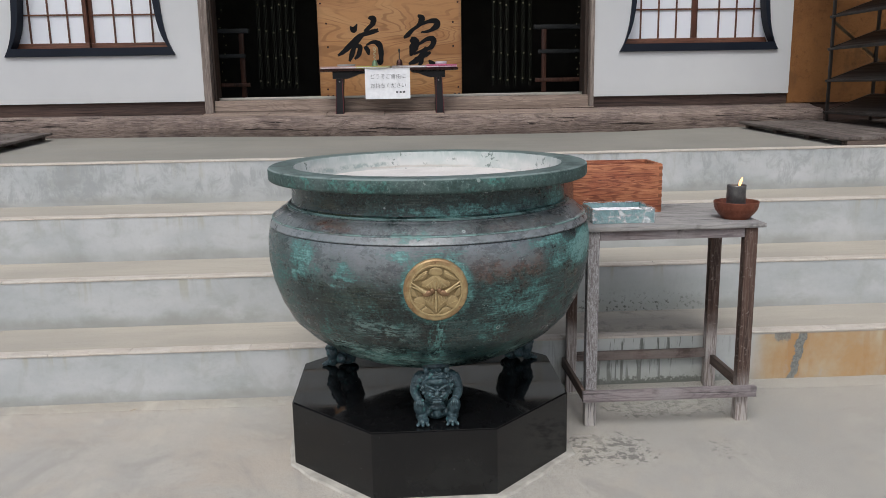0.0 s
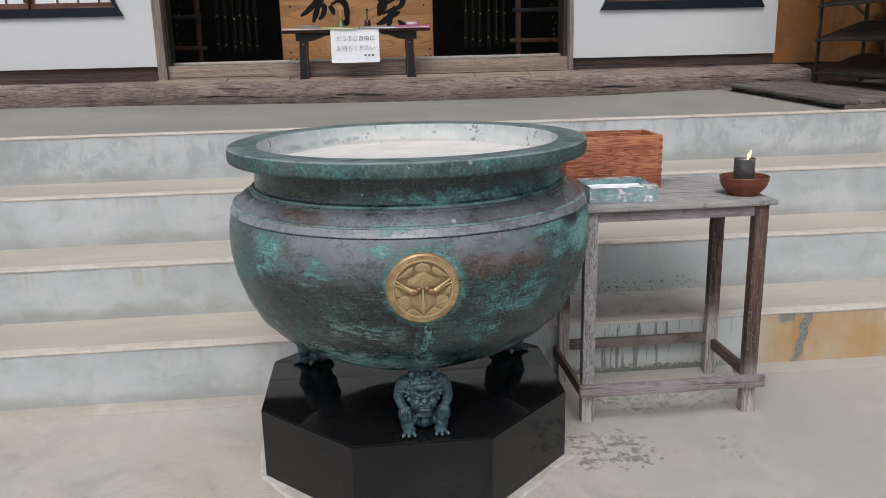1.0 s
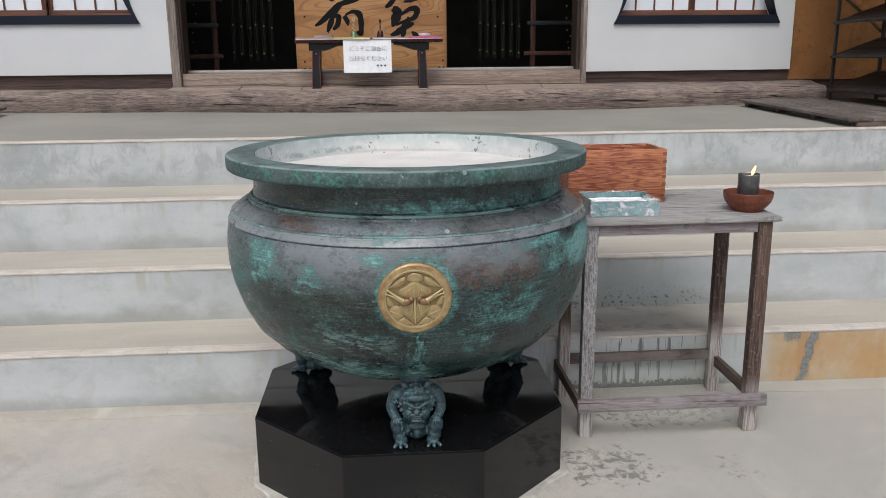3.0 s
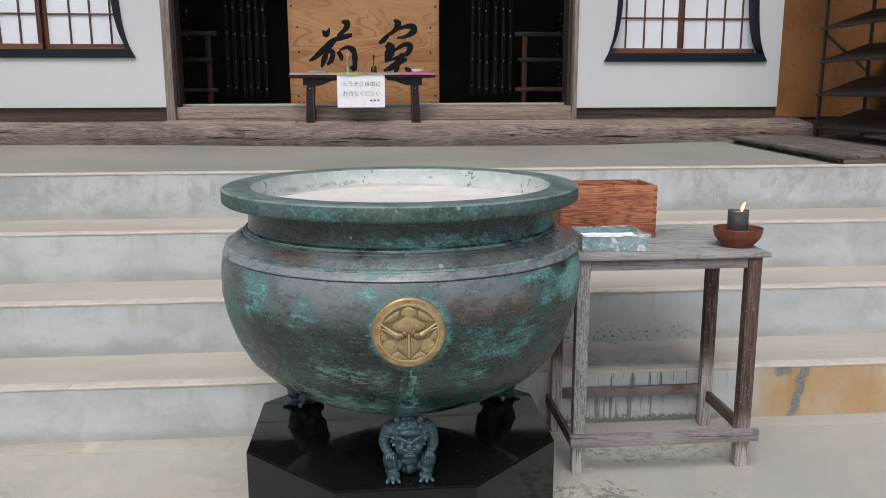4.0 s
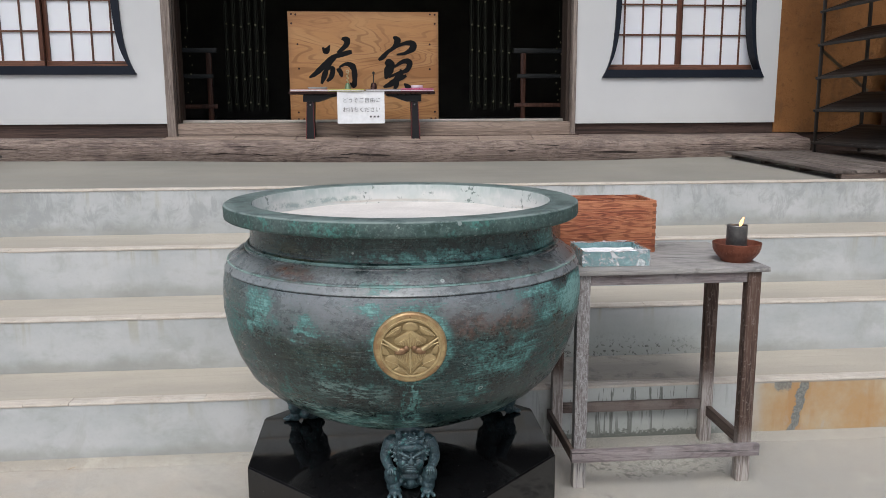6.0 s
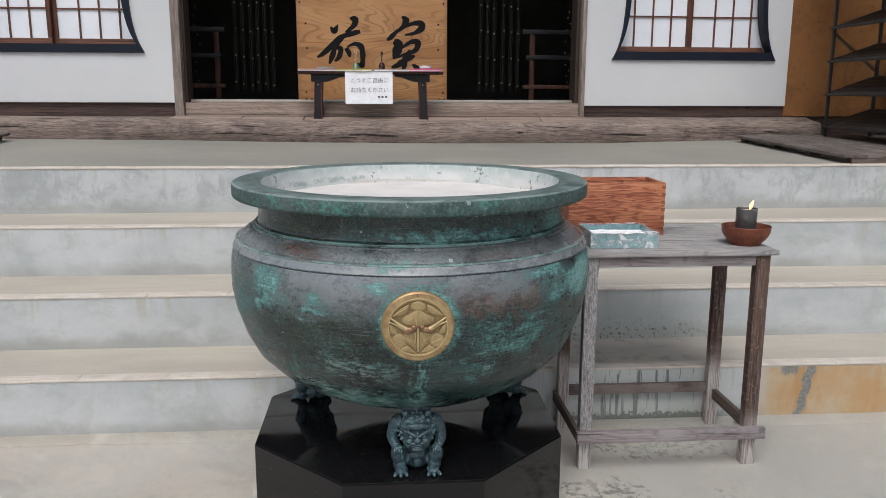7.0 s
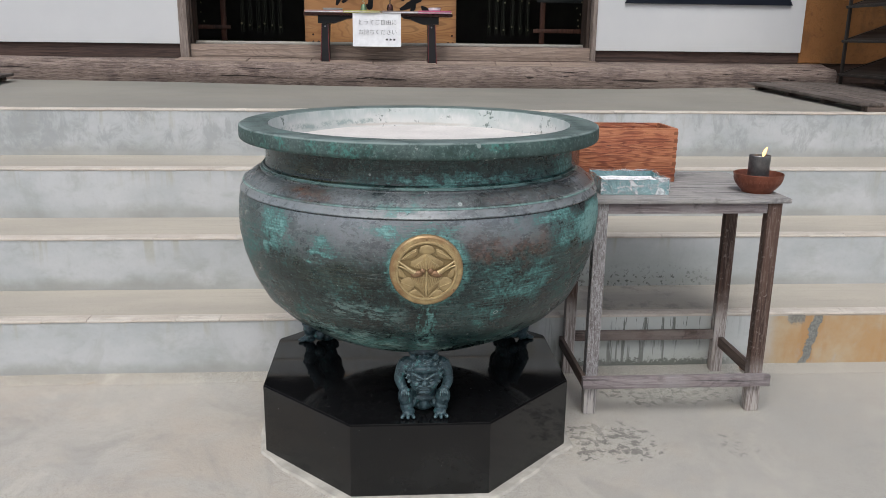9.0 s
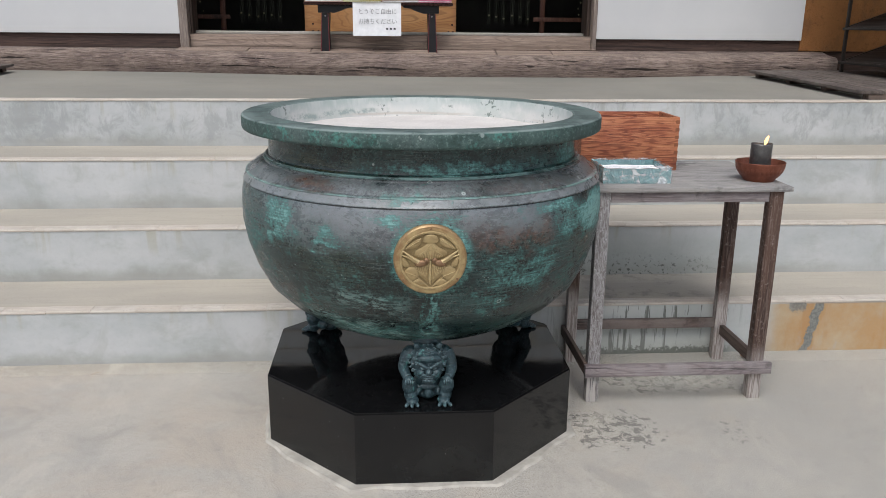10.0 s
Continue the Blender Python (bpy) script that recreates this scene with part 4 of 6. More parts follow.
def add_prism(bm, outline, z0, z1, plane="xy"):
    """An outline pushed from z0 to z1; plane 'xz' pushes along y."""
    def p(a, b, c):
        return (a, b, c) if plane == "xy" else (a, c, b) if plane == "xz" else (c, a, b)
    lo = [bm.verts.new(p(a, b, z0)) for a, b in outline]
    hi = [bm.verts.new(p(a, b, z1)) for a, b in outline]
    k = len(outline)
    bm.faces.new(lo)
    bm.faces.new(hi[::-1])
    for i in range(k):
        bm.faces.new((lo[i], lo[(i + 1) % k], hi[(i + 1) % k], hi[i]))
    return bm


def prism(outline, z0, z1, plane="xy"):
    return add_prism(bmesh.new(), outline, z0, z1, plane)


def add_tube(bm, pts, r, segs=10):
    pts = [Vector(p) for p in pts]
    rows = []
    for i, p in enumerate(pts):
        d = (pts[min(i + 1, len(pts) - 1)] - pts[max(i - 1, 0)]).normalized()
        u = d.cross(Vector((0.3, 0.2, 0.93))).normalized()
        w = d.cross(u)
        rr = r[i] if isinstance(r, (list, tuple)) else r
        rows.append([bm.verts.new(p + rr * (math.cos(2 * math.pi * k / segs) * u + math.sin(2 * math.pi * k / segs) * w)) for k in range(segs)])
    for a, b in zip(rows, rows[1:]):
        for k in range(segs):
            bm.faces.new((a[k], a[(k + 1) % segs], b[(k + 1) % segs], b[k]))
    bm.faces.new(rows[0][::-1])
    bm.faces.new(rows[-1])
    return bm


def add_blob(bm, c, r, turn=(0, 0, 0), sub=2):
    bmesh.ops.create_icosphere(bm, subdivisions=sub, radius=1.0, matrix=pose(*c, *turn) @ Matrix.Diagonal((*r, 1)))
    return bm


def curve_points(pts, steps=6):
    """Catmull-Rom through points of any dimension."""
    ps = [pts[0], *pts, pts[-1]]
    out = []
    for a, b, c, d in zip(ps, ps[1:], ps[2:], ps[3:]):
        for k in range(steps):
            t = k / steps
            out.append(tuple(0.5 * (2 * q + (r - p) * t + (2 * p - 5 * q + 4 * r - s) * t * t + (3 * q - p - 3 * r + s) * t ** 3) for p, q, r, s in zip(a, b, c, d)))
    out.append(tuple(float(q) for q in pts[-1]))
    return out


# ---- the court and the steps ----
RISE, GO, EDGE = 0.207, 0.31, 3.2        # riser, tread, the lowest nosing
LEFT, RIGHT = -5.0, 6.0                  # the flight is wider than the view
FACE = 5.65                              # front of the white wall
TOP, BACK = 4 * RISE, 0.846              # platform at its edge and at the sill log, in the middle

bm = bmesh.new()
span = [-1500, -300, -60, -12, -5, -2, 0, 2, 5, 12, 60, 300, 1500]
grid = [[bm.verts.new((x, y, 0.0)) for x in span] for y in (-1500, -300, -60, -12, -5, -2, 0, 2, 3.3)]
for ra, rb in zip(grid, grid[1:]):
    for k in range(len(span) - 1):
        bm.faces.new((ra[k], ra[k + 1], rb[k + 1], rb[k]))
setting("ground", bm, GROUND, "swept beige concrete court, speckled and stained", "ground", None)

for k in range(4):
    y0 = EDGE + k * GO + 0.0028
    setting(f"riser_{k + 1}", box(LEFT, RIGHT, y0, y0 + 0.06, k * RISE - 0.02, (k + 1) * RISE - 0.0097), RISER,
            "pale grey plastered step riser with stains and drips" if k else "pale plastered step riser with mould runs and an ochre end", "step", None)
    if k < 3:
        bm = bmesh.new()
        ya, yb, zt = EDGE + k * GO + 0.052, EDGE + (k + 1) * GO + 0.05, (k + 1) * RISE
        add_prism(bm, [(ya, zt - 0.07), (yb, zt - 0.07), (yb, zt + 0.008), (ya, zt - 0.003)], LEFT, RIGHT, "yz")
        setting(f"tread_{k + 1}", bm, TREAD, "beige mortar step tread with dust and stains", "step", None)



bm = bmesh.new()
rows = []
for k in range(221):
    x = LEFT + (RIGHT - LEFT) * k / 220
    w = 0.055 + 0.014 * noise.noise((x * 3.0, 0.4, 0)) + 0.006 * noise.noise((x * 14.0, 1.4, 0))
    h = 0.0125 + 0.003 * noise.noise((x * 2.0, 5.4, 0))
    rows.append([bm.verts.new((x, yy, zz)) for yy, zz in ((EDGE + 0.0025, -0.01), (EDGE + 0.0025, h), (EDGE - 0.35 * w, 0.5 * h), (EDGE - w, 0.0008), (EDGE - w, -0.01))])
for a, b in zip(rows, rows[1:]):
    for i in range(4):
        bm.faces.new((a[i], a[i + 1], b[i + 1], b[i]))
setting("fillet", bm, GROUND, "narrow trowelled mortar fillet along the foot of the steps", "fillet", 60)


def fall(x):
    """The landing's back edge sags a little before the doorway."""
    return float(np.interp(x, (-2.5, -1.0, -0.5, 0.0, 0.5, 1.6, 2.3), (0.030, 0.018, 0.008, 0.0, -0.004, -0.004, 0.011)))


def log_top(x):
    """Front top edge of the sill log."""
    return 0.974 + float(np.interp(x, (-2.0, -1.0, -0.4, 0.2, 1.1), (0.022, 0.012, 0.007, -0.001, -0.005)))


bm = bmesh.new()
ends = []
for x in (LEFT, -2.5, -1.0, -0.5, 0.0, 0.5, 1.6, 2.3, RIGHT):
    prof = [(EDGE + 3 * GO + 0.052, TOP - 0.1), (EDGE + 3 * GO + 0.052, TOP - 0.003), (5.5, BACK + fall(x)), (5.9, BACK + fall(x)), (5.9, TOP - 0.1)]
    ends.append([bm.verts.new((x, y, z)) for y, z in prof])
for a, b in zip(ends, ends[1:]):
    for i in range(5):
        bm.faces.new((a[i], a[(i + 1) % 5], b[(i + 1) % 5], b[i]))
bm.faces.new(ends[0])
bm.faces.new(ends[-1])
setting("platform", bm, PLATFORM, "grey-beige mortar landing before the hall", "landing", None)

# ---- the hall's front ----
DOOR_L, DOOR_R = -0.975, 1.468
HEAD = 2.95
WIN = [(-1.723, "window_1"), (2.19, "window_2")]
W0 = 1.362                               # foot of the bell-shaped windows


def bell(grow=0.0, foot=0.0, count=26):
    """Half outline of a bell-shaped window, upwards: (half width, z)."""
    out = []
    for k in range(count + 1):
        dz = 0.92 * k / count
        out.append((0.447 + 0.082 * math.exp(-dz / 0.13) + grow, W0 + dz + foot))
    for k in range(1, 15):
        u = k / 14
        w = (0.447 + grow) * (1 - u) ** 0.8 * (1 - 0.35 * math.sin(math.pi * u))
        out.append((max(w, 0.0), W0 + 0.92 + (0.42 + grow) * u ** 0.9))
    return out


def bell_loop(cx, grow=0.0, foot=0.0):
    half = bell(grow, foot)
    return [(cx + w, z) for w, z in half] + [(cx - w, z) for w, z in half[-2::-1]]


def wall_with_bell(x0, x1, cx, z0, z1, y0, y1, lift):
    """Wall slab whose bell-shaped opening goes right through."""
    bm = bmesh.new()
    half = bell(0.0, lift)
    for side in (1, -1):
        xe = x1 if side > 0 else x0
        for y in (y0, y1):
            for (wa, za), (wb, zb) in zip(half, half[1:]):
                a = [bm.verts.new(p) for p in ((cx + side * wa, y, za), (xe, y, za), (xe, y, zb), (cx + side * wb, y, zb))]
                bm.faces.new(a)
        for (wa, za), (wb, zb) in zip(half, half[1:]):
            bm.faces.new([bm.verts.new(p) for p in ((cx + side * wa, y0, za), (cx + side * wa, y1, za), (cx + side * wb, y1, zb), (cx + side * wb, y0, zb))])
    w0, zt = half[0][0], half[-1][1]
    add_box(bm, x0, x1, y0, y1, z0, W0 + lift)
    add_box(bm, x0, x1, y0, y1, zt, z1)
    for side in (1, -1):
        xe = x1 if side > 0 else x0
        bm.faces.new([bm.verts.new(p) for p in ((xe, y0, W0 + lift), (xe, y1, W0 + lift), (xe, y1, zt), (xe, y0, zt))])
    bmesh.ops.remove_doubles(bm, verts=bm.verts, dist=1e-5)
    return bm


setting("wall_west", wall_with_bell(LEFT, -1.036, WIN[0][0], 1.079, 3.6, FACE, FACE + 0.14, 0.010), WHITE, "white lime-plastered wall above a dark sill", "wall", None)
setting("wall_east", wall_with_bell(1.497, 2.812, WIN[1][0], 1.065, 3.6, FACE, FACE + 0.14, -0.013), WHITE, "white lime-plastered wall above a dark sill", "wall", None)
setting("wall_ochre", box(2.814, RIGHT, FACE + 0.012, FACE + 0.14, 1.0, 3.6), OCHRE, "rough ochre earth-plastered wall beside the hall", "wall", None)
setting("wall_ochre_foot", box(2.97, RIGHT, FACE + 0.03, FACE + 0.2, BACK - 0.05, 0.998), SILLDARK, "dark timber foot below the ochre wall", "wall", None)
setting("wall_head", box(-1.034, 1.495, FACE + 0.02, FACE + 0.14, HEAD, 3.6), WHITE, "white plastered wall above the doorway", "wall", None)

# the great sill log, with its waney front
bm = bmesh.new()
rows = []
N_LOG = 120
for k in range(N_LOG + 1):
    x = LEFT + (2.96 - LEFT) * k / N_LOG
    sag = 0.008 * noise.noise((x * 0.9, 3.1, 0)) + 0.004 * noise.noise((x * 3.3, 1.1, 0))
    bulge = 0.018 * noise.noise((x * 0.8, 7.7, 0)) + 0.012 * noise.noise((x * 4.0, 2.2, 0))
    lo, hi = BACK + fall(x), log_top(x)
    prof = [(5.478, lo - 0.03), (5.468 - 0.3 * bulge, lo + 0.006), (5.452 - bulge, lo + 0.042), (5.45 - bulge, lo + 0.08), (5.456 - 0.7 * bulge, hi - 0.016 + sag * 0.5),
            (5.468, hi - 0.003 + sag * 0.3), (5.49, hi), (5.56, hi + 0.006), (5.645, 0.9945), (5.80, 0.997), (5.80, lo - 0.03)]
    rows.append([bm.verts.new((x, y, z)) for y, z in prof])
for a, b in zip(rows, rows[1:]):
    for i in range(len(a)):
        bm.faces.new((a[i], a[(i + 1) % len(a)], b[(i + 1) % len(b)], b[i]))
bm.faces.new(rows[0])
bm.faces.new(rows[-1])
setting("sill_log", bm, LOG, "weathered grey-brown natural log sill along the hall", "sill", 50)
# short floor boards let into the log's top before the doorway
# dark strip added below the boards, stands in for shade in their gaps
porch = setting("porch_boards", box(-1.05, 1.51, 5.60, 5.637, 0.9945, 0.9985), SILLDARK, "weathered boards on the sill log over an added dark strip", "trim", None)
edges = [-1.04, -0.62, -0.25, 0.12, 0.5, 0.86, 1.2, 1.5]
for a, b in zip(edges, edges[1:]):
    hb = max(log_top(a), log_top(b))
    part("board", prism([(5.500, hb - 0.003), (5.500, hb + 0.0025), (5.637, 1.0015), (5.637, 0.9988)], a + 0.004, b - 0.004, "yz"), SILLWOOD, porch, smooth=None)

setting("base_beam_west", box(LEFT, -1.036, FACE + 0.02, FACE + 0.15, 0.998, 1.077), SILLDARK, "dark brown base beam below white plaster", "trim", None)
setting("base_beam_east", box(1.499, 2.812, FACE + 0.02, FACE + 0.15, 0.998, 1.063), SILLDARK, "dark brown base beam below white plaster", "trim", None)
sill = setting("door_sill", box(DOOR_L - 0.005, DOOR_R, FACE + 0.02, FACE + 0.24, 0.9985, 1.078, 0.004), SILLWOOD, "weathered timber threshold of the doorway", "trim")
part("track", box(DOOR_L, DOOR_R, FACE + 0.12, FACE + 0.135, 1.079, 1.097, 0.002), TRACK, sill, "pale metal sliding-door track")
part("track", box(DOOR_L, DOOR_R, FACE + 0.17, FACE + 0.18, 1.079, 1.093, 0.002), TRACK, sill, "pale metal sliding-door track")
for name, a, b, j0, j1 in (("door_post_west", -1.034, -0.982, -0.981, -0.967), ("door_post_east", 1.468, 1.495, 1.445, 1.467)):
    post = setting(name, box(a, b, FACE - 0.012, FACE + 0.15, 0.9985, HEAD, 0.004), POSTWOOD, "weathered grey timber door post with open grain", "post")
    part("jamb", box(j0, j1, FACE + 0.05, FACE + 0.2, 1.080, HEAD, 0.002), JAMBWOOD, post, "dark brown inner jamb")
setting("door_lintel", box(-1.034, 1.495, FACE - 0.01, FACE + 0.018, HEAD - 0.1, HEAD + 0.05), POSTWOOD, "weathered timber lintel over the doorway", "trim")

# unseen wall, added to keep sky light off the right of the steps
setting("shade_wall", box(3.86, 3.96, 2.7, FACE + 0.01, 0.0, 3.74), SILLDARK, "unseen dark wall added beside the landing to block light", "wall", None)

# unseen ceiling and eaves, added to close the hall and shade its front
setting("ceiling", box(LEFT, RIGHT, FACE + 0.15, 9.6, 3.6, 3.7), INDARK, "unseen dark timber ceiling added to the hall", "ceiling", None)
setting("eaves", box(LEFT - 1, RIGHT + 1, 4.75, 9.6, 3.75, 3.95), INDARK, "unseen dark timber eaves added to shade the hall's front", "roof", None)

# the dim hall behind the doorway: walls added, near-black colour holds its darkness
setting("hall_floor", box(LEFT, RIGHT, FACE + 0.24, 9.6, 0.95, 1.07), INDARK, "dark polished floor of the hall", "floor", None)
setting("wall_north", box(LEFT, RIGHT, 9.5, 9.6, 1.07, 3.6), INSHADE, "added rear wall of the hall, its shade in the colour", "wall", None)
setting("hall_wall_west", box(LEFT - 0.1, LEFT, FACE, 9.6, 0.9, 3.7), INSHADE, "added side wall of the hall, its shade in the colour", "wall", None)
setting("hall_wall_east", box(RIGHT, RIGHT + 0.1, FACE, 9.6, 0.9, 3.7), INSHADE, "added side wall of the hall, its shade in the colour", "wall", None)


def window(cx, name, mull, first_l, first_r, bar_z, face, lift):
    win = new(name)
    win.matrix_basis = pose(cx, FACE, 0)
    tagged(win, "bell-shaped window with blue-black frame and white paper lattice", "window", kind="structure")
    # lacquered frame: outer bell minus inner bell, proud of the wall
    bm = bmesh.new()
    outer, inner = bell_loop(0, 0.0, lift), bell_loop(0, -face, 0.050 + lift)
    for y in (-0.018, 0.07):
        a = [bm.verts.new((x, y, z)) for x, z in outer]
        b = [bm.verts.new((x, y, z)) for x, z in inner]
        n = len(a)
        for i in range(n):
            bm.faces.new((a[i], a[(i + 1) % n], b[(i + 1) % n], b[i]))
        if y < 0:
            fa, fb = a, b
        else:
            for i in range(n):
                bm.faces.new((fa[i], fa[(i + 1) % n], a[(i + 1) % n], a[i]))
                bm.faces.new((fb[i], fb[(i + 1) % n], b[(i + 1) % n], b[i]))
    part("window_frame", bm, NAVY, win, "blue-black lacquered bell-shaped frame")
    lo, hi = W0 + 0.052 + lift, W0 + 1.25 + lift
    for side in (-1, 1):
        x0, x1 = (-0.53, mull - 0.001) if side < 0 else (mull + 0.001, 0.53)
        y = 0.085 if side < 0 else 0.115
        sash = part("sash", box(x0, x1, y - 0.012, y + 0.012, lo - 0.03, lo + 0.034, 0.002), SHOJIWOOD, win, "red-brown lattice sash with white paper")
        xs = mull - 0.025 if side < 0 else mull
        part("stile", box(xs, xs + 0.0245, y - 0.0125, y + 0.0125, lo + 0.035, hi, 0.002), SHOJISTILE, sash)
        for k in range(4):
            xb = first_l - 0.119 * k if side < 0 else first_r + 0.119 * k
            part("lattice_bar", box(xb - 0.005, xb + 0.005, y - 0.006, y + 0.002, lo + 0.034, hi), SHOJISTILE, sash, smooth=None)
        for k in range(5):
            zb = bar_z + 0.187 * k
            part("lattice_bar", box(x0 + 0.001, x1 - 0.001, y - 0.0075, y - 0.0005, zb - 0.005, zb + 0.005), SHOJIWOOD, sash, smooth=None)
        part("paper", box(x0, x1, y + 0.003, y + 0.0045, lo - 0.02, hi), PAPER, sash, "white translucent paper", smooth=None)
    return win


window(*WIN[0], -0.030, -0.155, 0.124, 1.632, 0.044, 0.010)
window(*WIN[1], -0.004, -0.130, 0.168, 1.620, 0.032, -0.013)

# ---- incense burner on its granite base ----
CX, CY = 0.297, 2.838


def octagon(side, turn=0.0):
    r = side / (2 * math.sin(math.pi / 8))
    return [(r * math.cos(math.pi / 8 + k * math.pi / 4), r * math.sin(math.pi / 8 + k * math.pi / 4)) for k in range(8)]


base = thing("granite_base", "polished black granite octagonal base on the court", "plinth", (0.286, 2.842, 0))
bm = prism(octagon(0.353), 0.0, 0.205)
bmesh.ops.bevel(bm, geom=[e for e in bm.edges if abs(e.verts[0].co.z - e.verts[1].co.z) < 1e-4 and e.verts[0].co.z > 0.1], offset=0.004, segments=2, affect="EDGES")
part("block", bm, GRANITE, base, smooth=20)
bm = bmesh.new()
ring_a, ring_b, ring_c = [], [], []
corners = octagon(0.353)
for k in range(8):
    (ax, ay), (bx, by) = corners[k], corners[(k + 1) % 8]
    for j in range(14):
        u = j / 14
        px, py = ax + (bx - ax) * u, ay + (by - ay) * u
        d = math.hypot(px, py)
        w = 0.022 + 0.020 * noise.noise((px * 9, py * 9, 0.5)) + 0.005 * noise.noise((px * 40, py * 40, 2.5))
        ring_a.append(bm.verts.new((px * (d - 0.004) / d, py * (d - 0.004) / d, 0.0055)))
        ring_b.append(bm.verts.new((px * (d + w) / d, py * (d + w) / d, 0.0055)))
        ring_c.append(bm.verts.new((px * (d + w + 0.006) / d, py * (d + w + 0.006) / d, -0.001)))
n = len(ring_a)
for k in range(n):
    bm.faces.new((ring_a[k], ring_a[(k + 1) % n], ring_b[(k + 1) % n], ring_b[k]))
    bm.faces.new((ring_b[k], ring_b[(k + 1) % n], ring_c[(k + 1) % n], ring_c[k]))
part("mortar_bed", bm, MORTAR, base, "pale uneven mortar squeezed out round the foot")

Z0 = 0.205
burner = thing("incense_burner", "large green-patinated bronze incense burner on a granite base", "incense burner", (CX, CY, Z0))
outer = [(0.0, 0.105), (0.12, 0.107), (0.2, 0.114), (0.27, 0.130), (0.335, 0.162), (0.394, 0.204), (0.439, 0.25), (0.468, 0.305), (0.490, 0.37), (0.5005, 0.43), (0.5015, 0.47),
         (0.4998, 0.503), (0.4962, 0.525), (0.4930, 0.5365), (0.4922, 0.5385), (0.4940, 0.5395), (0.4948, 0.5415), (0.4933, 0.5435), (0.4895, 0.5530), (0.4862, 0.5590), (0.4872, 0.5605), (0.4866, 0.5628), (0.4825, 0.5642), (0.4780, 0.5655),
         (0.463, 0.5795), (0.445, 0.5890), (0.4385, 0.5895), (0.4380, 0.5925), (0.4405, 0.5945), (0.4380, 0.5970), (0.4320, 0.5975), (0.4315, 0.6000), (0.4340, 0.6020), (0.4310, 0.6045), (0.4265, 0.6050),
         (0.424, 0.612), (0.423, 0.64), (0.424, 0.668), (0.43, 0.6712)]
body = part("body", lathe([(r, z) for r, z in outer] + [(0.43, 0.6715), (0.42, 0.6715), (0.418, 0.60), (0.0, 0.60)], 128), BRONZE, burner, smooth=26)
part("rim", lathe([(0.415, 0.672), (0.486, 0.672), (0.490, 0.675), (0.4915, 0.68), (0.4915, 0.704), (0.490, 0.709), (0.485, 0.7115), (0.421, 0.7115), (0.417, 0.709), (0.415, 0.705), (0.4145, 0.672)], 128), RIMBRONZE, burner, "flat overhanging green bronze rim", smooth=40)
part("lining", lathe([(0.4143, 0.7095), (0.412, 0.68), (0.409, 0.65), (0.407, 0.62)], 96), LINING, burner, "lime-whitened inner wall")
bm = bmesh.new()
rings = []
for i in range(22):
    r = 0.409 * i / 21
    rings.append([bm.verts.new((r * math.cos(2 * math.pi * k / 72), r * math.sin(2 * math.pi * k / 72),
                                0.648 + 0.006 * noise.noise((r * math.cos(2 * math.pi * k / 72) * 7, r * math.sin(2 * math.pi * k / 72) * 7, 0)) + 0.004 * (r / 0.41) ** 4)) for k in range(72)] if i else [bm.verts.new((0, 0, 0.648))])
for a, b in zip(rings, rings[1:]):
    for k in range(72):
        bm.faces.new(list(dict.fromkeys((a[k % len(a)], b[k], b[(k + 1) % 72], a[(k + 1) % len(a)]))))
tagged(new("ash_bed", mesh_of("ash_bed", bm, ASH, 60)), "pale raked ash filling the incense burner", "ash", kind="stuff").matrix_basis = pose(CX, CY, Z0)


def crest():
    """Round brass crest: dish, ring, leaf shapes and a five-petal star; lies in xz, faces -y."""
    bm = bmesh.new()
    prof = [(0.0, 0.010), (0.060, 0.010), (0.066, 0.0105), (0.068, 0.0145), (0.0715, 0.015), (0.073, 0.0125), (0.083, 0.0115), (0.0865, 0.008), (0.0875, 0.0)]
    rows = []
    for r, h in prof:
        rows.append([bm.verts.new((r * math.cos(2 * math.pi * k / 64), -h, r * math.sin(2 * math.pi * k / 64))) for k in range(64)] if r else [bm.verts.new((0, -h, 0))])
    for a, b in zip(rows, rows[1:]):
        for k in range(64):
            bm.faces.new(list(dict.fromkeys((a[k % len(a)], a[(k + 1) % len(a)], b[(k + 1) % 64], b[k]))))
    return bm


crest_at = pose(-0.003, -0.4955, 0.425, 4)
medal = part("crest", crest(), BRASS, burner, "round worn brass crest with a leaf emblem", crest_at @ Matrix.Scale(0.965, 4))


def pillow(pts, h=0.0046, steps=4):
    """A raised leaf: a closed outline in the crest's plane, swelling to its middle, with a steep edge."""
    loop = curve_points([*pts, pts[0]], steps)[:-1]
    mx, mz = sum(p[0] for p in loop) / len(loop), sum(p[1] for p in loop) / len(loop)
    bm = bmesh.new()
    rows = [[bm.verts.new((mx + (x - mx) * k, -0.0098 - h * up, mz + (z - mz) * k)) for x, z in loop] for k, up in ((1.0, 0.0), (0.95, 0.62), (0.84, 0.86), (0.5, 1.0))]
    for a, b in zip(rows, rows[1:]):
        for i in range(len(loop)):
            bm.faces.new((a[i], a[(i + 1) % len(loop)], b[(i + 1) % len(loop)], b[i]))
    bm.faces.new(rows[-1])
    return bm


def relief_line(pts, r=0.0011, out=0.0125, steps=5):
    """A raised rib; r may taper from end to end."""
    line = curve_points(pts, steps)
    if isinstance(r, tuple):
        r = [float(np.interp(i / (len(line) - 1), np.linspace(0, 1, len(r)), r)) for i in range(len(line))]
    return add_tube(bmesh.new(), [(x, -out, z) for x, z in line], r, 8)


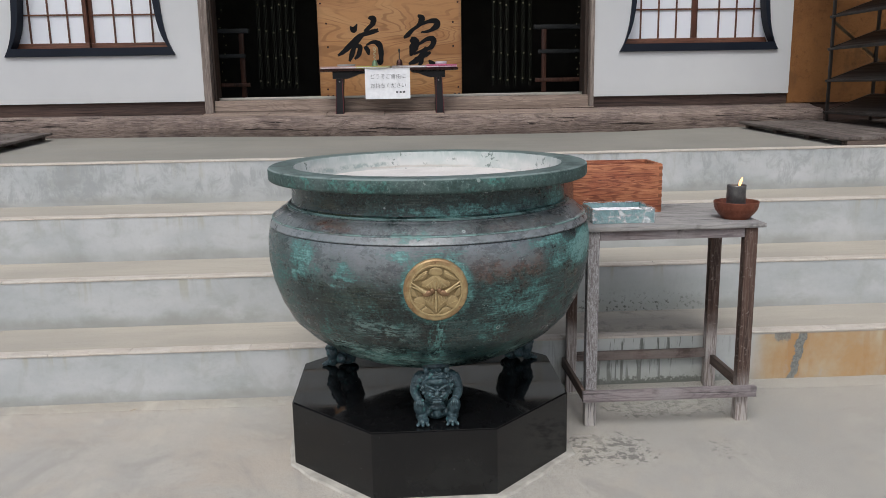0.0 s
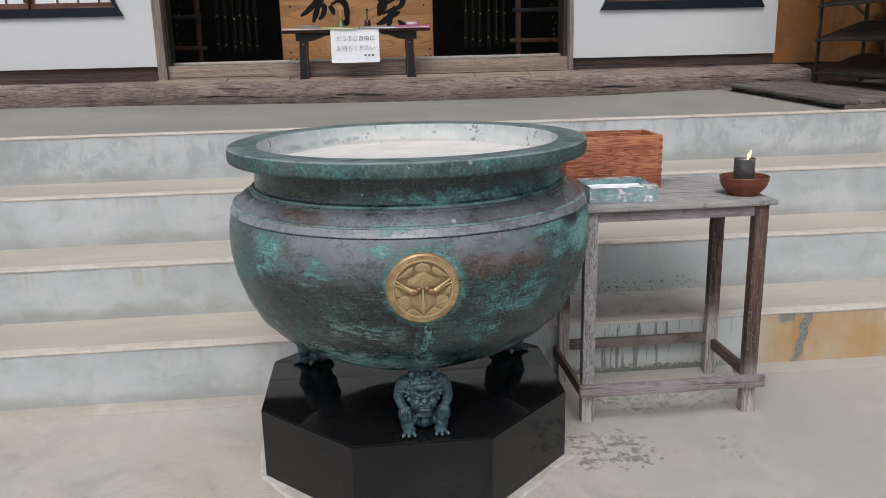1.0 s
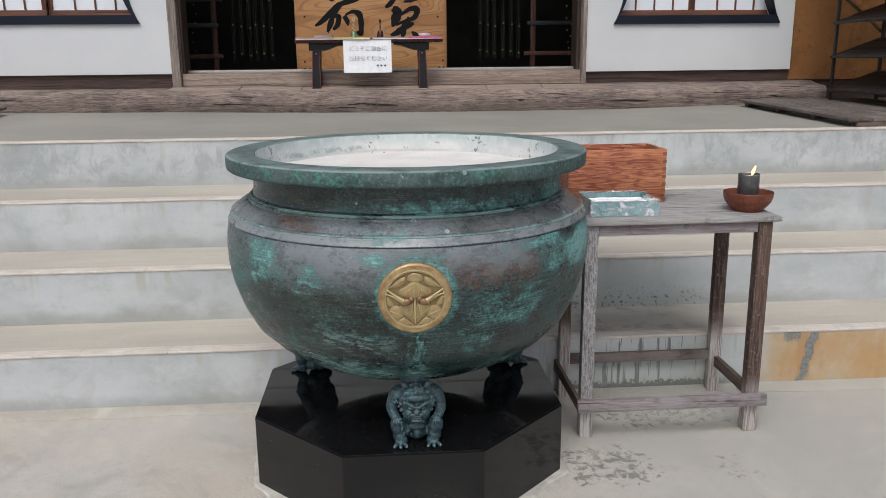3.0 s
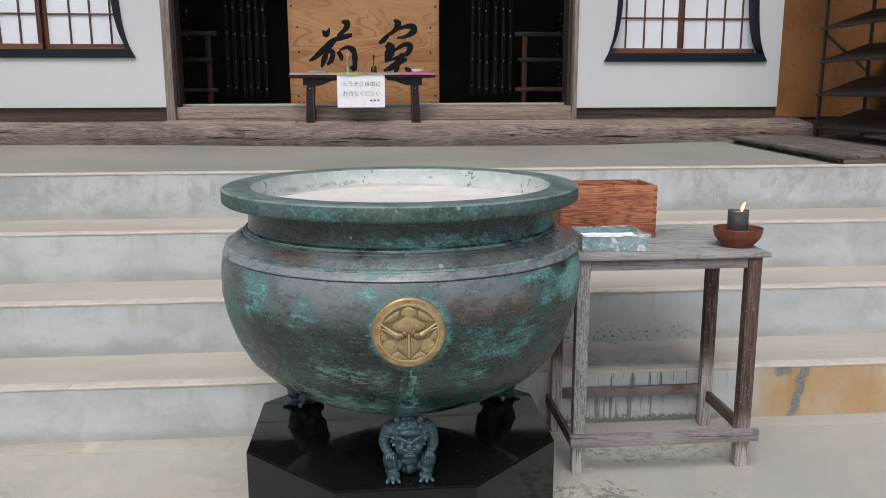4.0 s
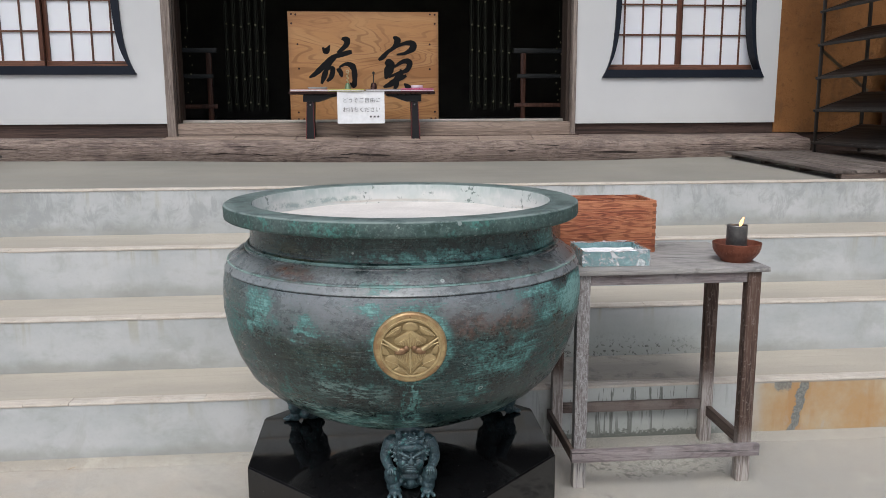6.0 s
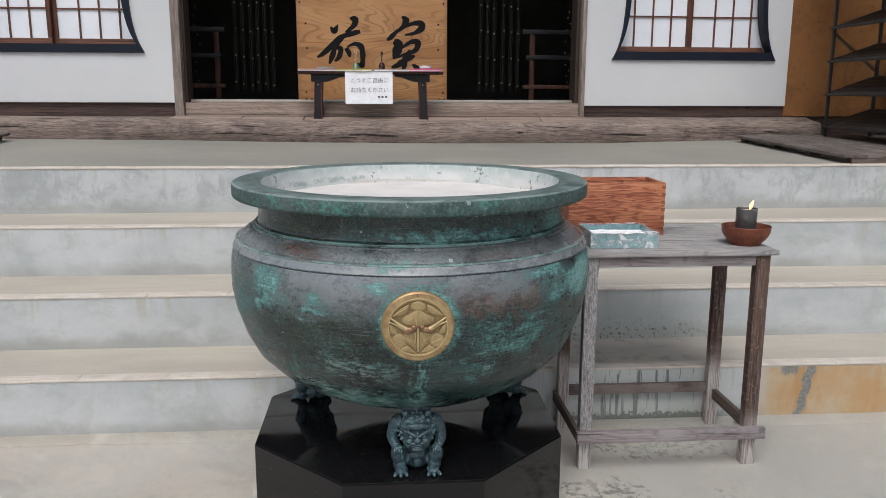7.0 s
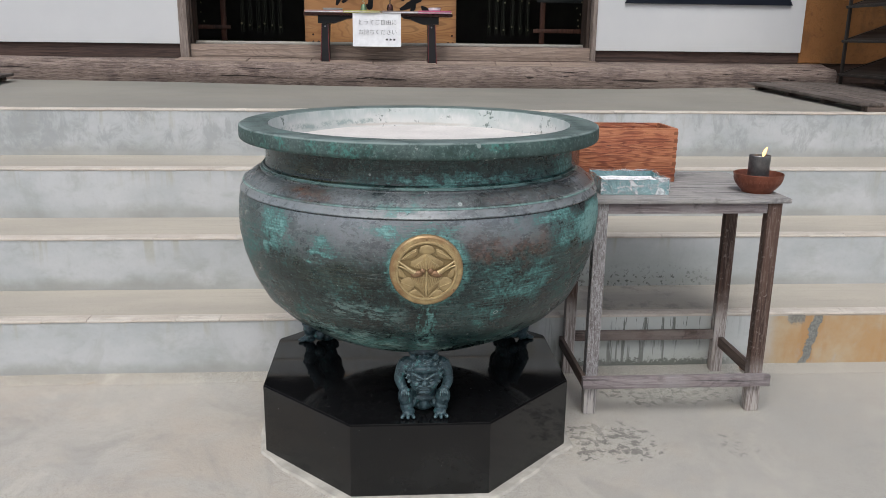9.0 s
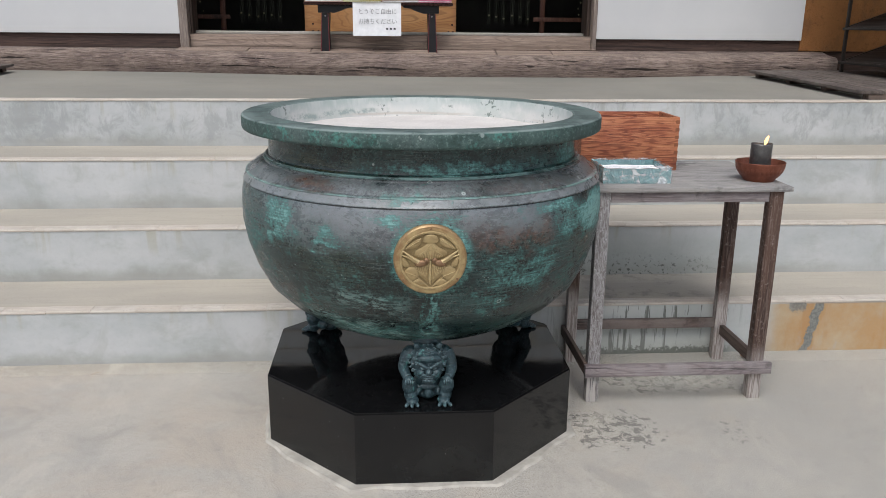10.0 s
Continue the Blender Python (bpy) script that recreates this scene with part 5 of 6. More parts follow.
part("leaf", pillow([(-0.0190, 0.047), (-0.0150, 0.060), (0.0, 0.066), (0.0150, 0.060), (0.0190, 0.047), (0.0, 0.040)], 0.0044), BRASS, medal)
part("leaf", pillow([(-0.0390, 0.014), (-0.0370, 0.025), (-0.0220, 0.033), (-0.0070, 0.044), (0.0, 0.048), (0.0070, 0.044), (0.0220, 0.033), (0.0370, 0.025), (0.0390, 0.014), (0.0180, 0.004), (0.0, 0.000), (-0.0180, 0.004)], 0.0044, 3), BRASS, medal)
for k in range(-7, 8):
    part("vein", relief_line([(0.0020 * k, 0.043 - 0.0028 * abs(k)), (0.0034 * k, 0.024 - 0.0010 * abs(k)), (0.0042 * k, 0.005 + 0.0009 * abs(k))], (0.0005, 0.0010, 0.0010), 0.0143), BRASS, medal)
for s in (-1, 1):
    # long leaves beside the top
    part("leaf", pillow([(s * 0.0210, 0.056), (s * 0.0330, 0.053), (s * 0.0470, 0.043), (s * 0.0610, 0.029), (s * 0.0450, 0.0290), (s * 0.0290, 0.035), (s * 0.0210, 0.045)], 0.0042), BRASS, medal)
    part("vein", relief_line([(s * 0.0250, 0.050), (s * 0.0400, 0.042), (s * 0.0580, 0.030)], (0.0008, 0.0010, 0.0004), 0.0142), BRASS, medal)
    for k in range(3):
        part("vein", relief_line([(s * (0.031 + 0.008 * k), 0.0470 - 0.006 * k), (s * (0.036 + 0.008 * k), 0.0360 - 0.003 * k)], (0.0006, 0.0003), 0.0138), BRASS, medal)
    # the drooping wing: slim stalks that swell into a copper-worn bud
    part("stalk", relief_line([(s * 0.0660, 0.026), (s * 0.0510, 0.014), (s * 0.0380, 0.004), (s * 0.0280, -0.003)], (0.0016, 0.0032, 0.0046, 0.0060), 0.0140), BRASS, medal)
    part("stalk", relief_line([(s * 0.0680, 0.015), (s * 0.0530, 0.009), (s * 0.0400, 0.001), (s * 0.0300, -0.005)], (0.0012, 0.0022, 0.0030, 0.0040), 0.0140), BRASS, medal)
    part("bud", add_blob(bmesh.new(), (s * 0.0225, -0.0140, -0.0065), (0.0150, 0.0062, 0.0085), (0, s * 12, 0), 3), REDBRASS, medal, "copper-red worn bud")
    part("bud", add_blob(bmesh.new(), (s * 0.0098, -0.0140, 0.0010), (0.0075, 0.0056, 0.0070), (0, 0, 0), 2), REDBRASS, medal, "copper-red worn bud")
    # ribbed lower half
    part("leaf", pillow([(s * 0.0025, -0.008), (s * 0.0180, -0.013), (s * 0.0360, -0.012), (s * 0.0350, -0.024), (s * 0.0280, -0.036), (s * 0.0160, -0.048), (s * 0.0030, -0.057)], 0.0036), BRASS, medal)
    for k in range(7):
        u = k / 6
        part("vein", relief_line([(s * (0.0060 + 0.028 * u), -0.0140), (s * (0.0055 + 0.025 * u), -0.026 + 0.002 * u), (s * (0.0045 + 0.018 * u), -0.049 + 0.018 * u)], (0.0013, 0.0011, 0.0006), 0.0136), BRASS, medal)
    # round leaf, and the leaves between it and the ring
    part("leaf", pillow([(s * (0.0450 + 0.0180 * math.cos(0.7 * j)), -0.0330 + 0.0190 * math.sin(0.7 * j)) for j in range(9)], 0.0042, 3), BRASS, medal)
    part("vein", relief_line([(s * 0.0310, -0.0390), (s * 0.0440, -0.0340), (s * 0.0590, -0.0270)], (0.0004, 0.0009, 0.0004), 0.0142), BRASS, medal)
    part("leaf", pillow([(s * 0.0660, 0.010), (s * 0.0560, 0.002), (s * 0.0480, -0.014), (s * 0.0580, -0.017), (s * 0.0670, -0.010)], 0.0038), BRASS, medal)
    part("leaf", pillow([(s * 0.0060, -0.064), (s * 0.0130, -0.054), (s * 0.0270, -0.046), (s * 0.0420, -0.054), (s * 0.0260, -0.064)], 0.0038), BRASS, medal)
    part("vein", relief_line([(s * 0.0700, 0.010), (s * 0.0560, -0.010), (s * 0.0300, -0.042), (0.0, -0.071)], 0.0012, 0.0124), BRASS, medal)
    part("pin", lathe([(0.0, 0.0), (0.003, 0.0), (0.0022, 0.002), (0.0, 0.0025)], 10), REDBRASS, medal, at=pose(s * 0.064, -0.0118, -0.048, 90))
part("stalk", relief_line([(0, 0.000), (0, -0.022), (0, -0.046), (0, -0.060)], (0.0022, 0.0034, 0.0034, 0.0014), 0.0138), BRASS, medal)
part("pin", lathe([(0.0, 0.0), (0.003, 0.0), (0.0022, 0.002), (0.0, 0.0025)], 10), REDBRASS, medal, at=pose(0, -0.0118, 0.078, 90))


def squatting_foot():
    """A squat demon that bears the pot on its back: one cast lump. Faces -y."""
    bm = bmesh.new()
    blobs = [((0, 0.002, 0.050), (0.036, 0.034, 0.038), (0, 0, 0)),            # belly
             ((0, 0.012, 0.084), (0.041, 0.031, 0.038), (0, 0, 0)),            # chest
             ((0, 0.024, 0.116), (0.050, 0.034, 0.032), (0, 0, 0)),            # back and shoulders
             ((0, 0.03, 0.155), (0.042, 0.038, 0.030), (0, 0, 0)),             # nape under the pot
             ((0, -0.026, 0.058), (0.022, 0.010, 0.009), (0, 0, 0)),           # folds of the belly
             ((0, -0.028, 0.045), (0.024, 0.010, 0.010), (0, 0, 0)),
             ((0, -0.025, 0.027), (0.012, 0.012, 0.018), (0, 0, 0)),           # loin cloth
             ((0, 0.004, 0.018), (0.030, 0.030, 0.020), (0, 0, 0))]            # seat
    for s in (-1, 1):
        blobs += [((s * 0.0440, 0.008, 0.122), (0.0200, 0.0220, 0.0210), (0, 0, 0)),           # shoulder
                  ((s * 0.0490, -0.0370, 0.0700), (0.0125, 0.0125, 0.0085), (0, 0, s * 14)),   # palm on the knee
                  ((s * 0.0480, -0.0270, 0.0480), (0.0195, 0.0215, 0.0275), (6, s * 5, 0)),    # knee
                  ((s * 0.0440, -0.0260, 0.0230), (0.0180, 0.0180, 0.0230), (0, 0, 0)),        # shin
                  ((s * 0.0330, -0.0040, 0.0290), (0.0180, 0.0280, 0.0200), (0, 0, s * -20)),  # thigh
                  ((s * 0.0400, -0.0380, 0.0110), (0.0165, 0.0210, 0.0110), (0, 0, s * 10))]   # foot
        for k in (-1, 0, 1):
            blobs.append(((s * 0.0420 + k * 0.0125, -0.0570 + 0.003 * abs(k), 0.0060), (0.0052, 0.0120, 0.0060), (0, 0, k * 20)))   # toes
        for k in range(4):
            blobs.append(((s * (0.0400 + 0.0058 * k), -0.0490 + 0.0012 * k, 0.0640), (0.0027, 0.0040, 0.0080), (10, 0, 0)))         # fingers
    for c, r, turn in blobs:
        add_blob(bm, c, r, turn, 2)
    for s in (-1, 1):
        # the arm: out from the shoulder to a bent elbow, and in to the knee
        arm = curve_points([(s * 0.046, 0.008, 0.124), (s * 0.056, 0.003, 0.108), (s * 0.0625, -0.002, 0.091), (s * 0.0590, -0.018, 0.080), (s * 0.0520, -0.034, 0.072)], 5)
        add_tube(bm, arm, [float(np.interp(i, (0, 5, 10, 13, 20), (0.0205, 0.0178, 0.0140, 0.0138, 0.0110))) for i in range(len(arm))], 12)
        add_tube(bm, [(s * 0.060, -0.024, 0.0835), (s * 0.0655, -0.020, 0.078), (s * 0.0610, -0.014, 0.0705)], 0.0030, 8)                 # bracelet
        add_tube(bm, [(s * 0.010, -0.0350, 0.0650), (s * 0.020, -0.0250, 0.0720), (s * 0.026, -0.012, 0.0800)], 0.0022, 8)               # fold of the chest
    # the head, heavy for the body
    below = len(bm.verts)
    head = [((0, -0.008, 0.116), (0.038, 0.034, 0.040), (0, 0, 0)),           # head
            ((0, -0.028, 0.094), (0.029, 0.018, 0.022), (0, 0, 0)),           # jaw
            ((0, -0.032, 0.130), (0.028, 0.012, 0.011), (-20, 0, 0)),         # forehead
            ((0, -0.049, 0.104), (0.0066, 0.0075, 0.0075), (0, 0, 0)),        # nose
            ((0, -0.046, 0.112), (0.0036, 0.006, 0.009), (-14, 0, 0)),        # bridge
            ((0, -0.0465, 0.0935), (0.0135, 0.0045, 0.0026), (0, 0, 0)),      # lips
            ((0, -0.0445, 0.0880), (0.0110, 0.0045, 0.0024), (0, 0, 0)),
            ((0, -0.0420, 0.0810), (0.0120, 0.0070, 0.0050), (0, 0, 0))]  # chin
    for s in (-1, 1):
        head += [((s * 0.024, -0.016, 0.1545), (0.0070, 0.0065, 0.0090), (0, s * 24, 0)),   # ears
                  ((s * 0.0125, -0.0440, 0.1115), (0.0062, 0.0042, 0.0036), (0, s * -14, 0)),  # eyes
                  ((s * 0.0160, -0.0410, 0.1010), (0.0090, 0.0080, 0.0072), (0, 0, 0))]  # cheeks
    for c, r, turn in head:
        add_blob(bm, c, r, turn, 2)
    for s in (-1, 1):
        add_tube(bm, [(s * 0.003, -0.0500, 0.1140), (s * 0.010, -0.0480, 0.1180), (s * 0.018, -0.0440, 0.1225), (s * 0.026, -0.036, 0.1235)], [0.0028, 0.0036, 0.0032, 0.0016], 8)   # brow
        add_tube(bm, [(s * 0.005, -0.0505, 0.0985), (s * 0.012, -0.0470, 0.0965), (s * 0.018, -0.0430, 0.0900)], [0.0022, 0.0022, 0.0013], 8)   # whiskers
    # curls of the mane and beard: coils in two rows round the face
    for count, span, rx, rz, back in ((17, 2.00, 0.0330, 0.0370, -0.0215), (19, 1.50, 0.0375, 0.0410, -0.0080), (9, 0.9, 0.0240, 0.0290, -0.0300)):
        for k in range(count):
            a = math.pi * (0.5 + span * (k / (count - 1) - 0.5))
            cx, cz = rx * math.cos(a), 0.1130 + rz * math.sin(a)
            coil = [(cx + (0.0048 - 0.00042 * j) * math.cos(j * 0.95 + k), back - 0.0005 * j, cz + (0.0048 - 0.00042 * j) * math.sin(j * 0.95 + k)) for j in range(10)]
            add_tube(bm, coil, 0.0015, 6)
    bm.verts.ensure_lookup_table()
    bmesh.ops.transform(bm, matrix=Matrix.Translation((0, -0.006, 0.102)) @ Matrix.Diagonal((1.2, 1.1, 1.12, 1)) @ Matrix.Translation((0, 0, -0.108)), verts=bm.verts[below:])
    return bm


foot = None
for k in range(3):
    a = radians(120 * k)
    at = pose(0.335 * math.sin(a), -0.335 * math.cos(a), 0, 0, 0, 120 * k)
    if foot is None:
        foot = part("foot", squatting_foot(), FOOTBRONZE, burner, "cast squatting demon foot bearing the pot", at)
        rm = foot.modifiers.new("fuse", "REMESH")
        rm.mode, rm.voxel_size, rm.use_smooth_shade = "VOXEL", 0.0012, True
        sm = foot.modifiers.new("ease", "SMOOTH")
        sm.factor, sm.iterations = 0.5, 2
        hide = bpy.data.textures.new("hide", "CLOUDS")
        hide.noise_scale, hide.noise_depth = 0.007, 2
        dm = foot.modifiers.new("hide", "DISPLACE")
        dm.texture, dm.strength, dm.mid_level, dm.texture_coords = hide, 0.0018, 0.5, "LOCAL"
    else:
        again = foot.copy()  # shares the mesh
        scene.collection.objects.link(again)
        again.matrix_basis = at

# ---- side stand and what is on it ----
stand = thing("side_stand", "weathered grey wooden stand with dark legs before the steps", "stand", (0, 0, 0))
TZ = 0.69
part("top", box(0.785, 1.402, 2.847, 3.325, TZ - 0.014, TZ, 0.002), STANDTOP, stand, "silver-grey weathered plank top")
for name, x0, x1, y0, y1, m in (("leg", 0.815, 0.854, 2.858, 2.893, FLAKED), ("leg", 1.338, 1.380, 2.858, 2.893, LEGWOOD), ("leg", 0.815, 0.852, 3.163, 3.195, LEGWOOD), ("leg", 1.345, 1.386, 3.163, 3.195, LEGWOOD)):
    part(name, box(x0, x1, y0, y1, 0.0, TZ - 0.0145, 0.003), m, stand)
part("apron", box(0.8555, 1.3365, 2.861, 2.879, 0.643, TZ - 0.015, 0.002), STANDRAIL, stand)
part("apron", box(0.8525, 1.3445, 3.17, 3.186, 0.643, TZ - 0.015, 0.002), STANDRAIL, stand)
part("stretcher", box(0.803, 1.398, 2.836, 2.857, 0.094, 0.131, 0.002), STANDRAIL, stand, "grey front stretcher nailed across the legs")
part("stretcher", box(0.8525, 1.3445, 3.168, 3.186, 0.122, 0.156, 0.002), BACKRAIL, stand)
part("stretcher", box(0.802, 0.814, 2.8575, 3.19, 0.098, 0.134, 0.002), SIDERAIL, stand)
part("stretcher", box(1.362, 1.379, 2.8935, 3.1625, 0.098, 0.134, 0.002), SIDERAIL, stand)

crate = thing("wooden_box", "open red-brown scorched cedar box on the stand", "box", (0.822, 3.13, TZ))
BW, BD, BH = 0.320, 0.185, 0.174
part("front_panel", box(0, BW, 0, 0.013, 0.001, BH, 0.0015), BOXWOOD, crate)
part("back_panel", box(0, BW, BD - 0.013, BD, 0.001, BH, 0.0015), BOXWOOD, crate)
part("side_panel", box(0.0, 0.013, 0.0135, BD - 0.0135, 0.001, BH, 0.0015), BOXWOOD, crate)
part("side_panel", box(BW - 0.013, BW, 0.0135, BD - 0.0135, 0.001, BH, 0.0015), BOXWOOD, crate)
part("bottom_panel", box(0.0135, BW - 0.0135, 0.0135, BD - 0.0135, 0.001, 0.012), BOXWOOD, crate)
for k in range(7):
    part("finger_joint", box(BW - 0.0125, BW + 0.0006, -0.0006, 0.012, 0.006 + k * 0.0245, 0.017 + k * 0.0245), BOXEND, crate, smooth=None)

tray = thing("incense_tray", "teal card tray wrapped in crumpled clear film on the stand", "tray", (0.842, 2.912, TZ), -1.5)
TW, TD, TH = 0.205, 0.175, 0.046


def crumpled(x0, x1, y0, y1, z0, z1, seed):
    bm = bmesh.new()
    nx = max(2, int((x1 - x0) / 0.008))
    ny = max(2, int((y1 - y0) / 0.008))
    nz = max(2, int((z1 - z0) / 0.008))
    add_box(bm, x0, x1, y0, y1, z0, z1)
    bmesh.ops.subdivide_edges(bm, edges=bm.edges[:], cuts=max(nx, ny, nz) // 2 if max(nx, ny, nz) < 16 else 8, use_grid_fill=True)
    for v in bm.verts:
        if v.co.z > z0 + 0.004:
            v.co += Vector((noise.noise((v.co.x * 60 + seed, v.co.y * 60, v.co.z * 60)), noise.noise((v.co.x * 60, v.co.y * 60 + seed, 9)), noise.noise((v.co.y * 50, v.co.x * 50, seed)))) * 0.0022
    return bm


part("front_wall", crumpled(0, TW, 0, 0.007, 0.001, TH, 1), FILM, tray)
part("back_wall", crumpled(0, TW, TD - 0.007, TD, 0.001, TH, 2), FILM, tray)
part("side_wall", crumpled(0, 0.007, 0.0075, TD - 0.0075, 0.001, TH, 3), FILM, tray)
part("side_wall", crumpled(TW - 0.007, TW, 0.0075, TD - 0.0075, 0.001, TH, 4), FILM, tray)
part("bottom", box(0.008, TW - 0.008, 0.008, TD - 0.008, 0.001, 0.006), FILM, tray)
part("film", crumpled(-0.003, TW + 0.003, -0.004, -0.0025, 0.001, TH + 0.002, 6), CLEARFILM, tray, "crinkled clear film over the front")
part("film", crumpled(TW + 0.0025, TW + 0.004, -0.002, TD + 0.002, 0.001, TH + 0.002, 7), CLEARFILM, tray, "crinkled clear film over the end")
part("film", crumpled(-0.002, TW + 0.003, -0.003, 0.02, TH + 0.003, TH + 0.0045, 8), CLEARFILM, tray, "crinkled clear film folded over the edge")
part("film", crumpled(0.0, TW + 0.002, TD - 0.02, TD + 0.002, TH + 0.003, TH + 0.0045, 9), CLEARFILM, tray, "crinkled clear film folded over the edge")
part("liner", crumpled(0.009, TW - 0.009, 0.009, TD - 0.009, 0.007, 0.030, 5), SHEET, tray, "white paper lying in the tray")

BX, BY = 1.346, 2.965
bowl = thing("copper_bowl", "hammered red copper bowl on the stand", "bowl", (BX, BY, TZ))
bowl.scale = (0.95, 0.95, 0.97)
part("shell", lathe([(0.0, 0.004), (0.040, 0.004), (0.042, 0.0), (0.048, 0.0), (0.050, 0.006), (0.064, 0.020), (0.0735, 0.037), (0.0775, 0.054), (0.0785, 0.059), (0.0765, 0.0605), (0.0745, 0.056), (0.069, 0.038), (0.058, 0.022), (0.04, 0.011), (0.0, 0.010)], 56), COPPER, bowl)
for k in range(30):
    a = 2 * math.pi * k / 30
    bm = add_blob(bmesh.new(), (0, 0, 0), (0.0062, 0.0016, 0.013), (0, 0, 0), 1)
    part("flute", bm, COPPER, bowl, at=pose(0.0723 * math.cos(a), 0.0723 * math.sin(a), 0.036, 0, 0, math.degrees(a) + 90) @ pose(0, 0, 0, 22), smooth=60)
cup = thing("candle_cup", "sooty grey tin candle cup standing in a copper bowl", "candle", (BX - 0.002, BY, TZ + 0.0103))
cup.scale = (0.94, 0.94, 1.03)
part("can", lathe([(0.0, 0.0), (0.032, 0.0), (0.0335, 0.003), (0.0335, 0.096), (0.0345, 0.098), (0.0335, 0.100), (0.0322, 0.0985), (0.0318, 0.086), (0.0, 0.086)], 40), TIN, cup)
part("wax", lathe([(0.0, 0.0895), (0.031, 0.0885), (0.0312, 0.0865), (0.0, 0.0865)], 32), SOOT, cup, "sooty wax")
part("wick", add_tube(bmesh.new(), [(0.011, 0, 0.088), (0.0125, 0, 0.097)], 0.0014, 6), SOOT, cup)
bm = bmesh.new()
pts = curve_points([(0.010, 0.0, 0.094), (0.0115, 0.0, 0.102), (0.0150, 0.0, 0.112), (0.0205, 0.0, 0.123)], 5)
add_tube(bm, pts, [0.0006 + 0.0046 * math.sin(math.pi * min(1, (k + 0.6) / len(pts))) ** 1.2 for k in range(len(pts))], 10)
part("flame", bm, FLAME, cup, "small yellow flame leaning sideways", smooth=60)

# ---- name board and reading stand before the doorway ----
plaque = thing("name_board", "large figured wooden board with two black brushed characters", "board", (-0.340, 6.16, 1.081))
PW, PH = 1.006, 0.722
part("panel", box(0, PW, 0, 0.04, 0.0, PH, 0.003), PLAQUE, plaque)


def stroke(*pts):
    """A brushed stroke from (x, y, width) in a 806 x 570 field, laid on the panel."""
    k = PW / 806.0
    line = curve_points([((x - 22) * k, (638 - y) * k, w * k) for x, y, w in pts], 7)
    bm = bmesh.new()
    left, right = [], []
    for i, (x, z, w) in enumerate(line):
        a, b = line[max(i - 1, 0)], line[min(i + 1, len(line) - 1)]
        d = Vector((b[0] - a[0], b[1] - a[1]))
        d = d.normalized() if d.length > 1e-6 else Vector((1, 0))
        w = max(w, 0.002) * (0.54 + 0.10 * noise.noise((x * 40, z * 40, 0)))
        left.append((x - d.y * w, z + d.x * w))
        right.append((x + d.y * w, z - d.x * w))
    f = [[bm.verts.new((x, -0.0015, z)) for x, z in row] for row in (left, right)]
    r = [[bm.verts.new((x, 0.001, z)) for x, z in row] for row in (left, right)]
    for i in range(len(left) - 1):
        bm.faces.new((f[0][i], f[0][i + 1], f[1][i + 1], f[1][i]))
        for q, s in ((0, 1), (1, -1)):
            bm.faces.new((f[q][i], f[q][i + 1], r[q][i + 1], r[q][i]))
    return bm


STROKES = [
    ((203, 246, 8), (222, 266, 30), (242, 234, 6)),
    ((306, 200, 10), (334, 208, 34), (326, 238, 26), (282, 275, 14)),
    ((360, 268, 20), (305, 283, 26), (250, 302, 24), (200, 350, 28), (160, 385, 22), (128, 405, 10)),
    ((272, 296, 14), (228, 350, 22), (207, 400, 26), (192, 438, 12)),
    ((226, 356, 12), (254, 358, 26), (246, 400, 24), (222, 425, 12)),
    ((281, 356, 18), (297, 378, 26), (302, 404, 8)),
    ((290, 350, 10), (330, 333, 18), (364, 350, 30), (372, 400, 26), (366, 446, 26), (346, 434, 8)),
    ((584, 190, 10), (605, 208, 34), (592, 240, 24), (556, 268, 16)),
    ((562, 260, 16), (524, 298, 24), (502, 312, 10)),
    ((580, 250, 12), (640, 226, 18), (684, 224, 30), (690, 248, 34), (650, 275, 18), (600, 284, 8)),
    ((540, 318, 24), (566, 338, 46), (552, 378, 40), (538, 412, 12)),
    ((585, 350, 12), (636, 320, 22), (670, 326, 32), (656, 364, 24), (610, 382, 18), (556, 402, 12)),
    ((632, 366, 24), (606, 408, 32), (570, 438, 30), (526, 456, 10)),
    ((562, 432, 18), (620, 408, 24), (652, 394, 12)),
    ((604, 418, 20), (596, 448, 24), (584, 470, 12)),
    ((640, 438, 8), (664, 458, 26), (692, 470, 8)),
]
for k, s in enumerate(STROKES):
    part("brush_stroke", stroke(*s), INK, plaque, smooth=None, at=pose(0, -0.0002 * k, 0))
for x, z in ((0.024, 0.704), (0.053, 0.702), (0.024, 0.645), (0.06, 0.51), (0.065, 0.35), (0.053, 0.06), (0.053, 0.014), (0.088, 0.014),
             (0.982, 0.704), (0.95, 0.706), (0.982, 0.645), (0.947, 0.51), (0.947, 0.345), (0.98, 0.06), (0.985, 0.014), (0.955, 0.014)):
    part("nail", lathe([(0.0, 0.0), (0.007, 0.0), (0.0055, 0.004), (0.0, 0.005)], 12), DARKBELL, plaque, at=pose(x, 0.0, z, 90))
part("foot_block", box(0.25, 0.75, 0.045, 0.2, -0.0105, 0.05), INDARK, plaque)

